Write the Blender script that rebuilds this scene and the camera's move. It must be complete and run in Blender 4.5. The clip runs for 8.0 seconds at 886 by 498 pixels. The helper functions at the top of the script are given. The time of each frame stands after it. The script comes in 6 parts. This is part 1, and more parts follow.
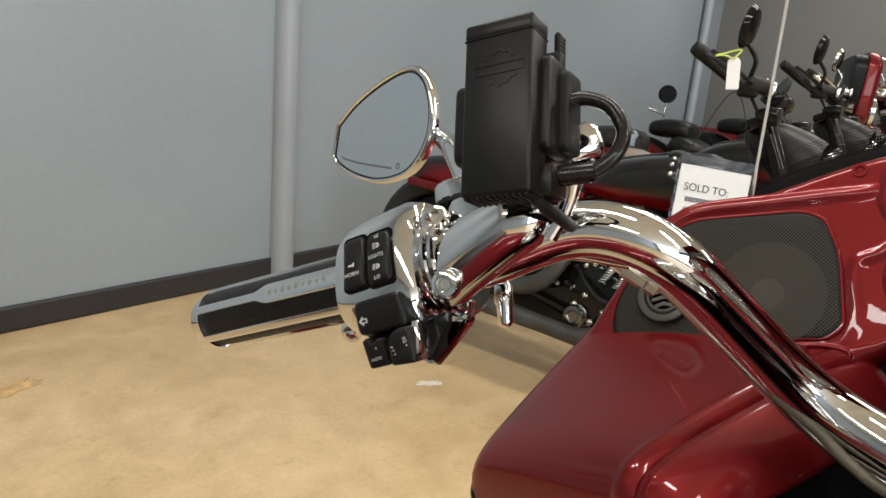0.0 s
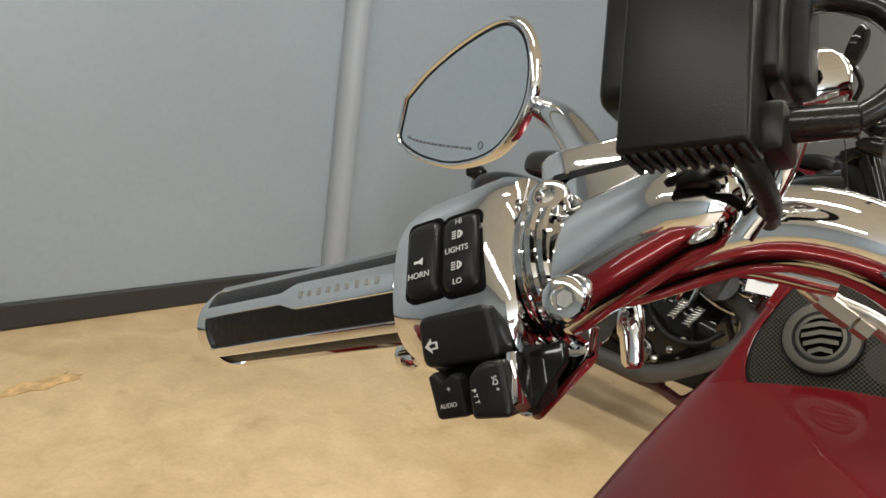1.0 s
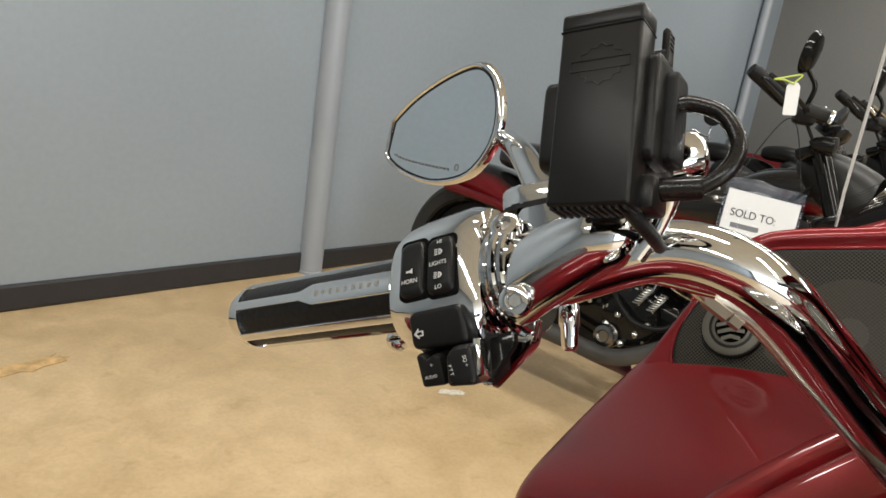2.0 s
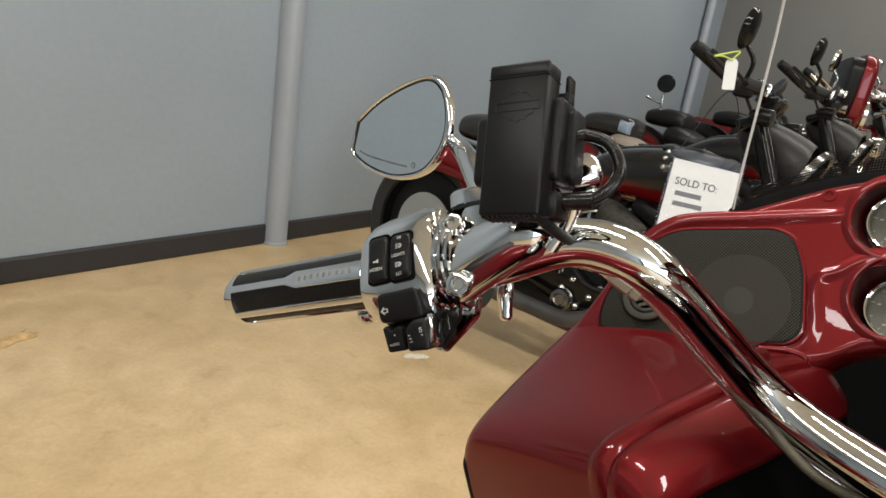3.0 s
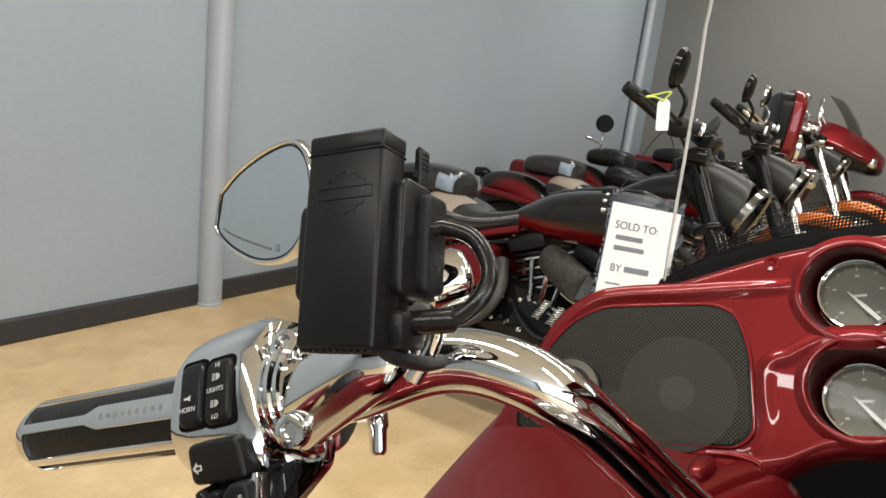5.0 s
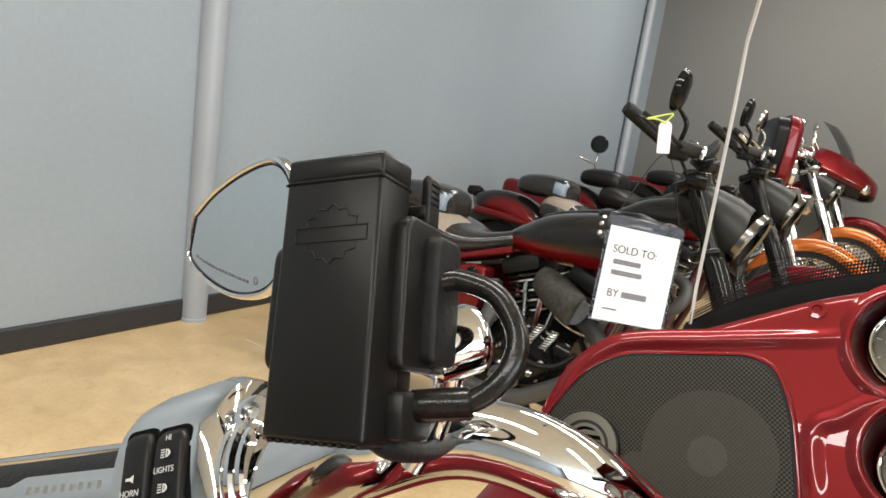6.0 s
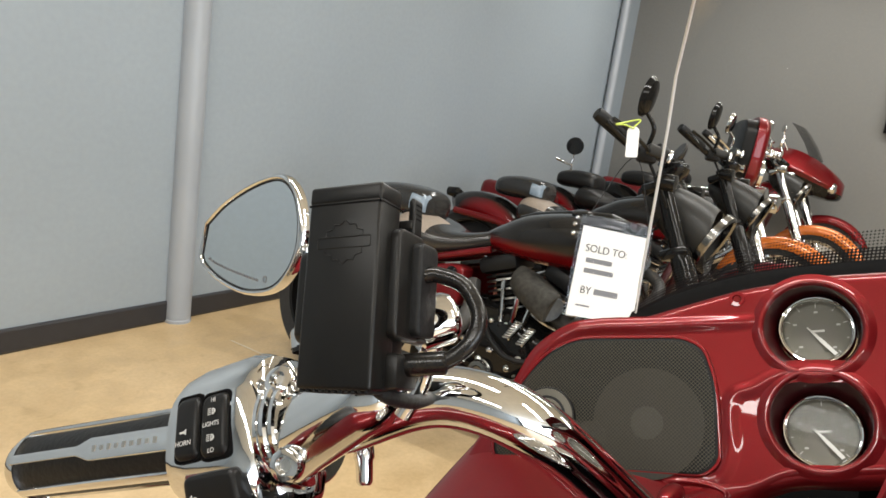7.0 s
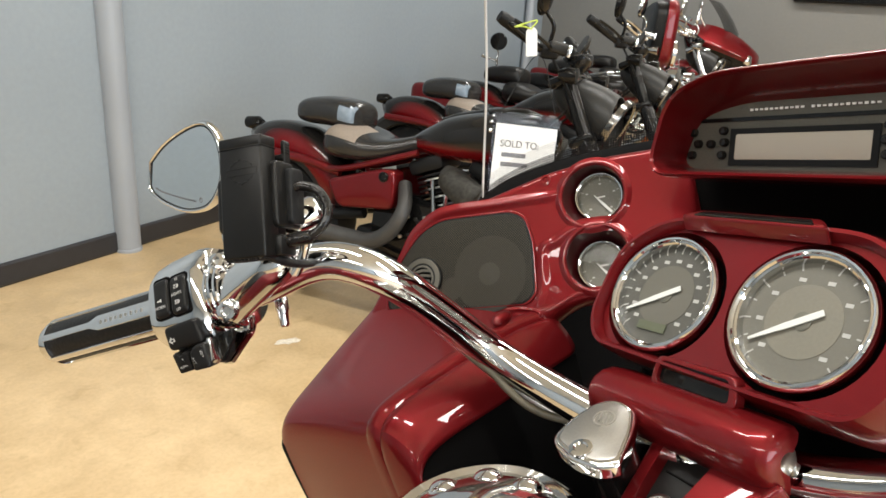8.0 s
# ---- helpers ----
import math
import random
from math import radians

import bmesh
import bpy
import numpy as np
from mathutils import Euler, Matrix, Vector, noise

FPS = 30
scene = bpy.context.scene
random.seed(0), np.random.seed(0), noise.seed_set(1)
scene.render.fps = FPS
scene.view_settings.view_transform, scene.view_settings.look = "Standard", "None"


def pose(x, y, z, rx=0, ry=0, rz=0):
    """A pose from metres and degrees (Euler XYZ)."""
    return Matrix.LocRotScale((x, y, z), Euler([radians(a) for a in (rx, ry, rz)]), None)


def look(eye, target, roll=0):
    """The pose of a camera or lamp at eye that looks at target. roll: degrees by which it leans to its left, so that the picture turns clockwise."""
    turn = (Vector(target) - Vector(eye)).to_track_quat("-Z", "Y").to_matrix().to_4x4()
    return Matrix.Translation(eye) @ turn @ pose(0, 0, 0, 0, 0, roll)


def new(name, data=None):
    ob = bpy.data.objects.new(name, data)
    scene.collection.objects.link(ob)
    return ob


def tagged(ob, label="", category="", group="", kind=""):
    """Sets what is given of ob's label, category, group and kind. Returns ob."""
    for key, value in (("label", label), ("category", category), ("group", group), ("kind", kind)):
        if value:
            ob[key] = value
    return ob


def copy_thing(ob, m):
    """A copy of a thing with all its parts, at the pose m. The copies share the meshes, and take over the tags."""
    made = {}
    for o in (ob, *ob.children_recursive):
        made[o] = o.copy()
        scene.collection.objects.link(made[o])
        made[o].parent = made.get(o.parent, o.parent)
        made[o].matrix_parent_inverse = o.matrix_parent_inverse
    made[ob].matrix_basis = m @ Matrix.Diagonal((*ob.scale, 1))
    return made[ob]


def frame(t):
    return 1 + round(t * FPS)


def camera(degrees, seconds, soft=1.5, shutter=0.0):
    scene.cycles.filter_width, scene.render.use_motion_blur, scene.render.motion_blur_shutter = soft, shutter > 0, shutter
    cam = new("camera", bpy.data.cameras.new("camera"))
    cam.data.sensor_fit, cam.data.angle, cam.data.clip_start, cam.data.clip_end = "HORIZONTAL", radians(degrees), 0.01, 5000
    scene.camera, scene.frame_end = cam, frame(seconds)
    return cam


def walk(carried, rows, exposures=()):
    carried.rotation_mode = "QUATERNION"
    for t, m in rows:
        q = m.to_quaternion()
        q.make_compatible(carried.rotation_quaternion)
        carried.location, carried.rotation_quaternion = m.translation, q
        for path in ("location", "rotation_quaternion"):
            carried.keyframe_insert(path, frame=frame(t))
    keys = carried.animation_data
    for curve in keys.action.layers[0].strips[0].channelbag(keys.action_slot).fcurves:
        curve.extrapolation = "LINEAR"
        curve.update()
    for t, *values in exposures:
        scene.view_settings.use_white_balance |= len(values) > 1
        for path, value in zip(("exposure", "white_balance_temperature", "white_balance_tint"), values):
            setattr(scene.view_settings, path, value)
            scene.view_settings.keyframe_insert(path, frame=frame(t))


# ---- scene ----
cam = camera(63.6, 8.0, soft=1.6)
PATH = [
    (0, (-0.001, -0.014, 1.108), (0.019, 1.915, 0.58), 5.2),
    (0.5, (-0.016, 0.068, 1.08), (-0.11, 2.001, 0.577), 6.9),
    (1, (-0.021, 0.106, 1.062), (-0.151, 2.041, 0.575), 7.9),
    (1.2, (-0.019, 0.102, 1.064), (-0.147, 2.04, 0.586), 8.2),
    (2.3, (-0.022, -0.014, 1.112), (-0.041, 1.906, 0.554), 9.2),
    (2.5, (-0.022, -0.031, 1.12), (-0.015, 1.882, 0.535), 9.4),
    (3, (-0.019, -0.064, 1.139), (0.04, 1.843, 0.542), 8.8),
    (3.5, (-0.008, -0.07, 1.149), (0.097, 1.847, 0.589), 8.1),
    (4, (0.003, -0.057, 1.152), (0.132, 1.865, 0.612), 7.1),
    (4.5, (0.022, -0.018, 1.158), (0.174, 1.908, 0.641), 6.6),
    (5, (0.036, 0.049, 1.15), (0.206, 1.986, 0.684), 7.0),
    (5.2, (0.043, 0.074, 1.148), (0.21, 2.015, 0.695), 7.3),
    (6.3, (0.028, 0.113, 1.147), (0.236, 2.06, 0.739), 8.8),
    (6.5, (0.026, 0.105, 1.149), (0.246, 2.051, 0.746), 8.9),
    (7, (0.024, 0.034, 1.165), (0.272, 1.976, 0.755), 8.2),
    (7.2, (0.027, -0.007, 1.175), (0.287, 1.922, 0.712), 6.8),
    (7.5, (0.038, -0.071, 1.199), (0.321, 1.827, 0.635), 4.9),
    (7.8, (0.052, -0.137, 1.219), (0.38, 1.732, 0.587), 3.8),
    (8, (0.057, -0.167, 1.22), (0.454, 1.679, 0.563), 3.7),
]
walk(cam, [(t, look(eye, target, roll)) for t, eye, target, roll in PATH], [(0, -0.19), (0.5, -0.19), (1.0, -0.13), (2.5, -0.20), (3.0, -0.25), (3.5, -0.22), (4.5, -0.01), (6.5, 0.30), (7.0, 0.23), (7.5, 0.16), (8.0, 0.28)])

# ---- light ----
world = bpy.data.worlds.new("room_air")
scene.world = world
world.use_nodes = True
world.node_tree.nodes["Background"].inputs[0].default_value = (0.55, 0.6, 0.7, 1)
world.node_tree.nodes["Background"].inputs[1].default_value = 0.3

WALL_DIR = radians(50.0)                       # run of the long wall in the plan
CORNER = Vector((2.523, 7.187, 0))
ROOM = Matrix.Translation(CORNER) @ Matrix.Rotation(WALL_DIR, 4, "Z")   # x runs on along the long wall, y out of the room
HIGH = 3.1


def area_lamp(name, m, sx, sy, watts, colour):
    data = bpy.data.lights.new(name, "AREA")
    data.shape, data.size, data.size_y, data.energy, data.color = "RECTANGLE", sx, sy, watts, colour
    ob = new(name, data)
    ob.matrix_world = m
    return tagged(ob, "long white ceiling strip light" if "strip" in name else "wide shop window letting in daylight", "light", kind="structure")


for x, y, run, wide in ((-1.4, -2.0, 2.6, 0.14), (-1.9, -5.6, 2.4, 0.14), (-4.4, -3.2, 3.2, 0.22), (-6.9, -1.9, 2.4, 0.13), (-6.5, -5.4, 2.6, 0.16), (-9.6, -2.8, 4.4, 0.26)):
    area_lamp("strip_light", ROOM @ pose(x, y, HIGH - 0.12, 0, 0, 90), run, wide, 22.8 * run, (0.97, 0.96, 0.92))
area_lamp("window_light", ROOM @ pose(-8.6, -10.1, 1.75, 90, 0, 0), 6.0, 2.5, 320, (0.86, 0.93, 1.0))

# ---- materials ----


def mat(name, colour, rough=0.5, metal=0.0, coat=0.0, grain=0.0, grain_size=60.0, stain=0.0, stain_size=3.0, bump=0.0, spec=0.5):
    m = bpy.data.materials.new(name)
    m.use_nodes = True
    nt = m.node_tree
    b = nt.nodes["Principled BSDF"]
    b.inputs["Roughness"].default_value = rough
    b.inputs["Metallic"].default_value = metal
    b.inputs["Coat Weight"].default_value = coat
    b.inputs["Coat Roughness"].default_value = 0.03
    b.inputs["Coat IOR"].default_value = 1.36
    b.inputs["Specular IOR Level"].default_value = spec
    b.inputs["Base Color"].default_value = (*colour, 1)
    if grain or stain or bump:
        geo = nt.nodes.new("ShaderNodeTexCoord")
        fine = nt.nodes.new("ShaderNodeTexNoise")
        fine.inputs["Scale"].default_value, fine.inputs["Detail"].default_value = grain_size, 6
        wide = nt.nodes.new("ShaderNodeTexNoise")
        wide.inputs["Scale"].default_value, wide.inputs["Detail"].default_value = stain_size, 4
        nt.links.new(geo.outputs["Object"], fine.inputs["Vector"])
        nt.links.new(geo.outputs["Object"], wide.inputs["Vector"])
        last = None
        for tex, amount in ((fine, grain), (wide, stain)):
            if not amount:
                continue
            ramp = nt.nodes.new("ShaderNodeMapRange")
            ramp.inputs["From Min"].default_value, ramp.inputs["From Max"].default_value = 0.3, 0.7
            ramp.inputs["To Min"].default_value, ramp.inputs["To Max"].default_value = 1 - amount, 1 + amount
            nt.links.new(tex.outputs["Fac"], ramp.inputs["Value"])
            mul = nt.nodes.new("ShaderNodeMix")
            mul.data_type, mul.blend_type = "RGBA", "MULTIPLY"
            mul.inputs["Factor"].default_value = 1
            if last:
                nt.links.new(last, mul.inputs["A"])
            else:
                mul.inputs["A"].default_value = (*colour, 1)
            nt.links.new(ramp.outputs["Result"], mul.inputs["B"])
            last = mul.outputs["Result"]
        if last:
            nt.links.new(last, b.inputs["Base Color"])
        if bump:
            bp = nt.nodes.new("ShaderNodeBump")
            bp.inputs["Strength"].default_value, bp.inputs["Distance"].default_value = bump, 0.002
            nt.links.new(fine.outputs["Fac"], bp.inputs["Height"])
            nt.links.new(bp.outputs["Normal"], b.inputs["Normal"])
    return m


CHROME = mat("chrome", (0.672, 0.674, 0.672), 0.05, 1.0, grain_size=38, bump=0.06)
LAMP_RIM = mat("smoked_chrome", (0.20, 0.195, 0.185), 0.2, 1.0, grain=0.1, grain_size=300)
STEEL = mat("brushed_steel", (0.62, 0.61, 0.58), 0.28, 1.0, grain=0.1, grain_size=400)
RED = mat("candy_red_paint", (0.150, 0.008, 0.010), 0.40, 0.50, 0.72, grain=0.10, grain_size=1400, spec=0.05)
RED.node_tree.nodes["Principled BSDF"].inputs["Coat IOR"].default_value = 1.42
RED.node_tree.nodes["Principled BSDF"].inputs["Coat Roughness"].default_value = 0.02
wave = RED.node_tree.nodes.new("ShaderNodeTexNoise")
wave.inputs["Scale"].default_value, wave.inputs["Detail"].default_value = 11.0, 1.0
wave_at = RED.node_tree.nodes.new("ShaderNodeTexCoord")
wave_bump = RED.node_tree.nodes.new("ShaderNodeBump")
wave_bump.inputs["Strength"].default_value, wave_bump.inputs["Distance"].default_value = 0.10, 0.012
RED.node_tree.links.new(wave_at.outputs["Object"], wave.inputs["Vector"])
RED.node_tree.links.new(wave.outputs["Fac"], wave_bump.inputs["Height"])
RED.node_tree.links.new(wave_bump.outputs["Normal"], RED.node_tree.nodes["Principled BSDF"].inputs["Coat Normal"])
CABLE = mat("glossy_black_cable", (0.010, 0.009, 0.008), 0.20, grain=0.2, grain_size=300, spec=0.32)
# dark red parts; on the gauge pods it is the fairing red with shade painted in
DEEP_RED = mat("dark_and_shaded_red_paint", (0.045, 0.003, 0.004), 0.3, 0.1, 0.8, grain=0.06, grain_size=900)
BLACK_PAINT = mat("gloss_black_paint", (0.007, 0.0067, 0.0063), 0.14, 0.0, 0.6, spec=0.08)
ORANGE = mat("burnt_orange_paint", (0.50, 0.13, 0.02), 0.22, 0.3, 1.0)
PLASTIC = mat("black_plastic", (0.009, 0.0085, 0.008), 0.33, grain=0.2, grain_size=2500, bump=0.05, spec=0.2)
HOLDER = mat("worn_black_plastic", (0.007, 0.0066, 0.006), 0.31, grain=0.25, grain_size=1800, stain=0.2, stain_size=40, bump=0.06, spec=0.25)
MATT_BLACK = mat("matt_black_metal", (0.011, 0.011, 0.011), 0.45, 0.1, spec=0.22)
RUBBER = mat("black_rubber", (0.008, 0.008, 0.008), 0.5, grain=0.25, grain_size=300, bump=0.2, spec=0.2)
LEATHER = mat("black_vinyl", (0.011, 0.0105, 0.010), 0.36, grain=0.3, grain_size=250, bump=0.4, spec=0.3)
# end wall's colour, set darker than the long wall's
END_WALL_GREY = mat("end_wall_darker_grey", (0.178, 0.175, 0.163), 0.55, grain=0.03, grain_size=40, stain=0.05, stain_size=0.8, bump=0.12)
TYRE = mat("tyre_rubber", (0.012, 0.012, 0.012), 0.75, grain=0.3, grain_size=120, bump=0.4)
MIRROR = mat("mirror_glass", (0.60, 0.645, 0.67), 0.01, 1.0)
# near-black colour that stands in for shade in hollows and gaps
DARK = mat("cavity_shade_black", (0.002, 0.0017, 0.0016), 0.9, spec=0.1)
WHITE_INK = mat("white_ink", (0.75, 0.75, 0.73), 0.6)
WORN_INK = mat("worn_white_ink", (0.48, 0.47, 0.45), 0.6)
GREY_INK = mat("grey_ink", (0.16, 0.16, 0.17), 0.6)
BLACK_INK = mat("black_ink", (0.03, 0.03, 0.03), 0.6)
PAPER = mat("white_paper", (0.72, 0.72, 0.71), 0.7, grain=0.02, grain_size=200)
DIAL = mat("grey_dial_face", (0.094, 0.090, 0.079), 0.45, grain=0.05, grain_size=500)
BRASSY = mat("dull_brassy_steel", (0.52, 0.48, 0.40), 0.3, 1.0)
DIAL_DARK = mat("dark_grey_dial_face", (0.14, 0.134, 0.108), 0.45, grain=0.05, grain_size=500)
DIAL_WARM = mat("warm_grey_dial_middle", (0.140, 0.131, 0.110), 0.4, grain=0.04, grain_size=500)
# paler dial colours for the tachometer: reflections on its glass painted in
DIAL_REFLECTION = mat("dial_face_with_reflection", (0.155, 0.146, 0.123), 0.42, grain=0.05, grain_size=500)
DIAL_MIDDLE_REFLECTION = mat("dial_middle_with_reflection", (0.205, 0.190, 0.155), 0.4, grain=0.05, grain_size=500)
RADIO = mat("olive_grey_radio_plastic", (0.085, 0.08, 0.063), 0.45, grain=0.1, grain_size=600)
SCREEN = mat("cream_grey_screen", (0.46, 0.42, 0.345), 0.2, spec=0.6)
SILVER = mat("satin_silver", (0.40, 0.385, 0.355), 0.33, 0.9, grain=0.05, grain_size=600)
TAN_LEATHER = mat("pale_beige_vinyl", (0.24, 0.195, 0.155), 0.5, grain=0.15, grain_size=200)
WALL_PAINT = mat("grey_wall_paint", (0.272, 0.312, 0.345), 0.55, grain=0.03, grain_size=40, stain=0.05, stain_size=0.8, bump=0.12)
BASE = mat("black_vinyl_base", (0.022, 0.022, 0.025), 0.45, grain=0.1, grain_size=30)
PIPE = mat("grey_pipe_paint", (0.30, 0.322, 0.35), 0.4, stain=0.06, stain_size=2.0)
CEIL = mat("cream_ceiling", (0.79, 0.81, 0.80), 0.8, stain=0.05)


def clear_mat(name, tint, mix_gloss):
    m = bpy.data.materials.new(name)
    m.use_nodes = True
    nt = m.node_tree
    nt.nodes.clear()
    out = nt.nodes.new("ShaderNodeOutputMaterial")
    tr = nt.nodes.new("ShaderNodeBsdfTransparent")
    tr.inputs[0].default_value = (*tint, 1)
    gl = nt.nodes.new("ShaderNodeBsdfGlossy")
    gl.inputs["Roughness"].default_value = 0.03
    fr = nt.nodes.new("ShaderNodeFresnel")
    fr.inputs[0].default_value = mix_gloss
    mix = nt.nodes.new("ShaderNodeMixShader")
    nt.links.new(fr.outputs[0], mix.inputs[0])
    nt.links.new(tr.outputs[0], mix.inputs[1])
    nt.links.new(gl.outputs[0], mix.inputs[2])
    nt.links.new(mix.outputs[0], out.inputs[0])
    return m


SHIELD = clear_mat("clear_windscreen", (0.95, 0.955, 0.955), 1.08)
LENS = clear_mat("clear_lens", (0.9, 0.9, 0.88), 1.15)
SLEEVE = clear_mat("clear_sleeve", (0.96, 0.96, 0.96), 1.06)


def floor_material():
    m = mat("stained_concrete", (0.46, 0.34, 0.20), 0.35)
    nt = m.node_tree
    b = nt.nodes["Principled BSDF"]
    geo = nt.nodes.new("ShaderNodeTexCoord")
    shades = []
    for size, detail, lo, hi in ((1.6, 9, 0.30, 0.72), (9.0, 9, 0.33, 0.68), (70.0, 5, 0.32, 0.62), (13.0, 4, 0.60, 0.74)):
        n = nt.nodes.new("ShaderNodeTexNoise")
        n.inputs["Scale"].default_value, n.inputs["Detail"].default_value, n.inputs["Distortion"].default_value = size, detail, 0.6
        nt.links.new(geo.outputs["Object"], n.inputs["Vector"])
        r = nt.nodes.new("ShaderNodeMapRange")
        r.inputs["From Min"].default_value, r.inputs["From Max"].default_value = lo, hi
        nt.links.new(n.outputs["Fac"], r.inputs["Value"])
        shades.append(r.outputs["Result"])
    c = None
    for fac, dark, light, amount in ((shades[0], (0.53, 0.384, 0.208), (0.635, 0.475, 0.281), 1.0), (shades[1], (0.82, 0.78, 0.72), (1.06, 1.05, 1.04), 0.65), (shades[2], (0.86, 0.84, 0.80), (1.04, 1.04, 1.04), 0.5), (shades[3], (1.0, 1.0, 1.0), (0.84, 0.82, 0.78), 0.8)):
        mx = nt.nodes.new("ShaderNodeMix")
        mx.data_type = "RGBA"
        mx.inputs["A"].default_value, mx.inputs["B"].default_value = (*dark, 1), (*light, 1)
        nt.links.new(fac, mx.inputs["Factor"])
        if c is None:
            c = mx.outputs["Result"]
        else:
            mu = nt.nodes.new("ShaderNodeMix")
            mu.data_type, mu.blend_type = "RGBA", "MULTIPLY"
            mu.inputs["Factor"].default_value = amount
            nt.links.new(c, mu.inputs["A"])
            nt.links.new(mx.outputs["Result"], mu.inputs["B"])
            c = mu.outputs["Result"]
    nt.links.new(c, b.inputs["Base Color"])
    rr = nt.nodes.new("ShaderNodeMapRange")
    rr.inputs["To Min"].default_value, rr.inputs["To Max"].default_value = 0.28, 0.5
    nt.links.new(shades[1], rr.inputs["Value"])
    nt.links.new(rr.outputs["Result"], b.inputs["Roughness"])
    return m


FLOOR = floor_material()


def dotted(name, dark, light, size, hole, rough=0.5, clear=False, turn=0.0):
    """A sheet with a close pattern of small round holes, in the object's own x and y."""
    m = mat(name, dark, rough, spec=0.2)
    nt = m.node_tree
    b = nt.nodes["Principled BSDF"]
    geo = nt.nodes.new("ShaderNodeTexCoord")
    v = nt.nodes.new("ShaderNodeTexVoronoi")
    v.inputs["Scale"].default_value, v.inputs["Randomness"].default_value = 1 / size, 0.0
    v.voronoi_dimensions = "2D"
    spin = nt.nodes.new("ShaderNodeMapping")
    spin.inputs["Rotation"].default_value = (0, 0, radians(turn))
    nt.links.new(geo.outputs["UV"], spin.inputs["Vector"])
    nt.links.new(spin.outputs["Vector"], v.inputs["Vector"])
    th = nt.nodes.new("ShaderNodeMath")
    th.operation = "LESS_THAN"
    th.inputs[1].default_value = hole
    nt.links.new(v.outputs["Distance"], th.inputs[0])
    if clear:
        tr = nt.nodes.new("ShaderNodeBsdfTransparent")
        mx = nt.nodes.new("ShaderNodeMixShader")
        nt.links.new(th.outputs[0], mx.inputs[0])
        nt.links.new(b.outputs[0], mx.inputs[1])
        nt.links.new(tr.outputs[0], mx.inputs[2])
        nt.links.new(mx.outputs[0], nt.nodes["Material Output"].inputs[0])
    else:
        mx = nt.nodes.new("ShaderNodeMix")
        mx.data_type = "RGBA"
        mx.inputs["A"].default_value, mx.inputs["B"].default_value = (*light, 1), (*dark, 1)
        nt.links.new(th.outputs[0], mx.inputs["Factor"])
        nt.links.new(mx.outputs["Result"], b.inputs["Base Color"])
    return m


MESH = dotted("perforated_metal", (0.048, 0.043, 0.031), (0, 0, 0), 0.0020, 0.42, 0.42, True, 0)
DOTS = dotted("dotted_black_print", (0.01, 0.01, 0.01), (0, 0, 0), 0.0026, 0.50, 0.4, True)
DOTS_DENSE = dotted("dense_dotted_black_print", (0.01, 0.01, 0.01), (0, 0, 0), 0.0026, 0.30, 0.4, True)

# ---- mesh helpers ----


def part(name, bm, material, parent=None, label="", flat=False, m=None):
    """Links bm as one mesh object under parent; m: from the mesh's own axes to the parent's."""
    me = bpy.data.meshes.new(name)
    bm.to_mesh(me)
    bm.free()
    if not flat:
        for p in me.polygons:
            p.use_smooth = True
        me.set_sharp_from_angle(angle=radians(38))
    me.materials.append(material)
    ob = new(name, me)
    if parent:
        ob.parent = parent
    if m is not None:
        ob.matrix_basis = m
    return tagged(ob, label)


def thing(name, m, label, category, group="", kind=""):
    ob = new(name)
    ob.empty_display_size = 0.1
    ob.matrix_world = m
    return tagged(ob, label, category, group, kind)


def box(sx, sy, sz, m=None, bevel=0.0, seg=2, bm=None):
    out = bm or bmesh.new()
    made = bmesh.ops.create_cube(out, size=1)
    vs = made["verts"]
    bmesh.ops.scale(out, vec=(sx, sy, sz), verts=vs)
    if bevel:
        es = list({e for v in vs for e in v.link_edges})
        made = bmesh.ops.bevel(out, geom=es, offset=bevel, segments=seg, profile=0.5, affect="EDGES")
        vs = list({v for fc in made["faces"] for v in fc.verts} | {v for v in vs if v.is_valid})
    if m is not None:
        bmesh.ops.transform(out, matrix=m, verts=[v for v in vs if v.is_valid])
    return out


def rings(loops, bm=None, closed=True, caps=True):
    """Skins a row of loops, each a list of points."""
    bm = bm or bmesh.new()
    rows = [[bm.verts.new(p) for p in loop] for loop in loops]
    n = len(rows[0])
    for a, b in zip(rows, rows[1:]):
        for i in range(n if closed else n - 1):
            j = (i + 1) % n
            bm.faces.new((a[i], a[j], b[j], b[i]))
    if caps and closed:
        bm.faces.new(list(reversed(rows[0])))
        bm.faces.new(rows[-1])
    bmesh.ops.recalc_face_normals(bm, faces=bm.faces[:])
    return bm


def spline(pts, steps=8):
    """A smooth run through the points."""
    pts = [Vector(p) for p in pts]
    ext = [2 * pts[0] - pts[1], *pts, 2 * pts[-1] - pts[-2]]
    out = []
    for i in range(1, len(ext) - 2):
        p0, p1, p2, p3 = ext[i - 1:i + 3]
        for k in range(steps):
            t = k / steps
            out.append(0.5 * ((2 * p1) + (p2 - p0) * t + (2 * p0 - 5 * p1 + 4 * p2 - p3) * t * t + (3 * p1 - p0 - 3 * p2 + p3) * t ** 3))
    out.append(pts[-1])
    return out


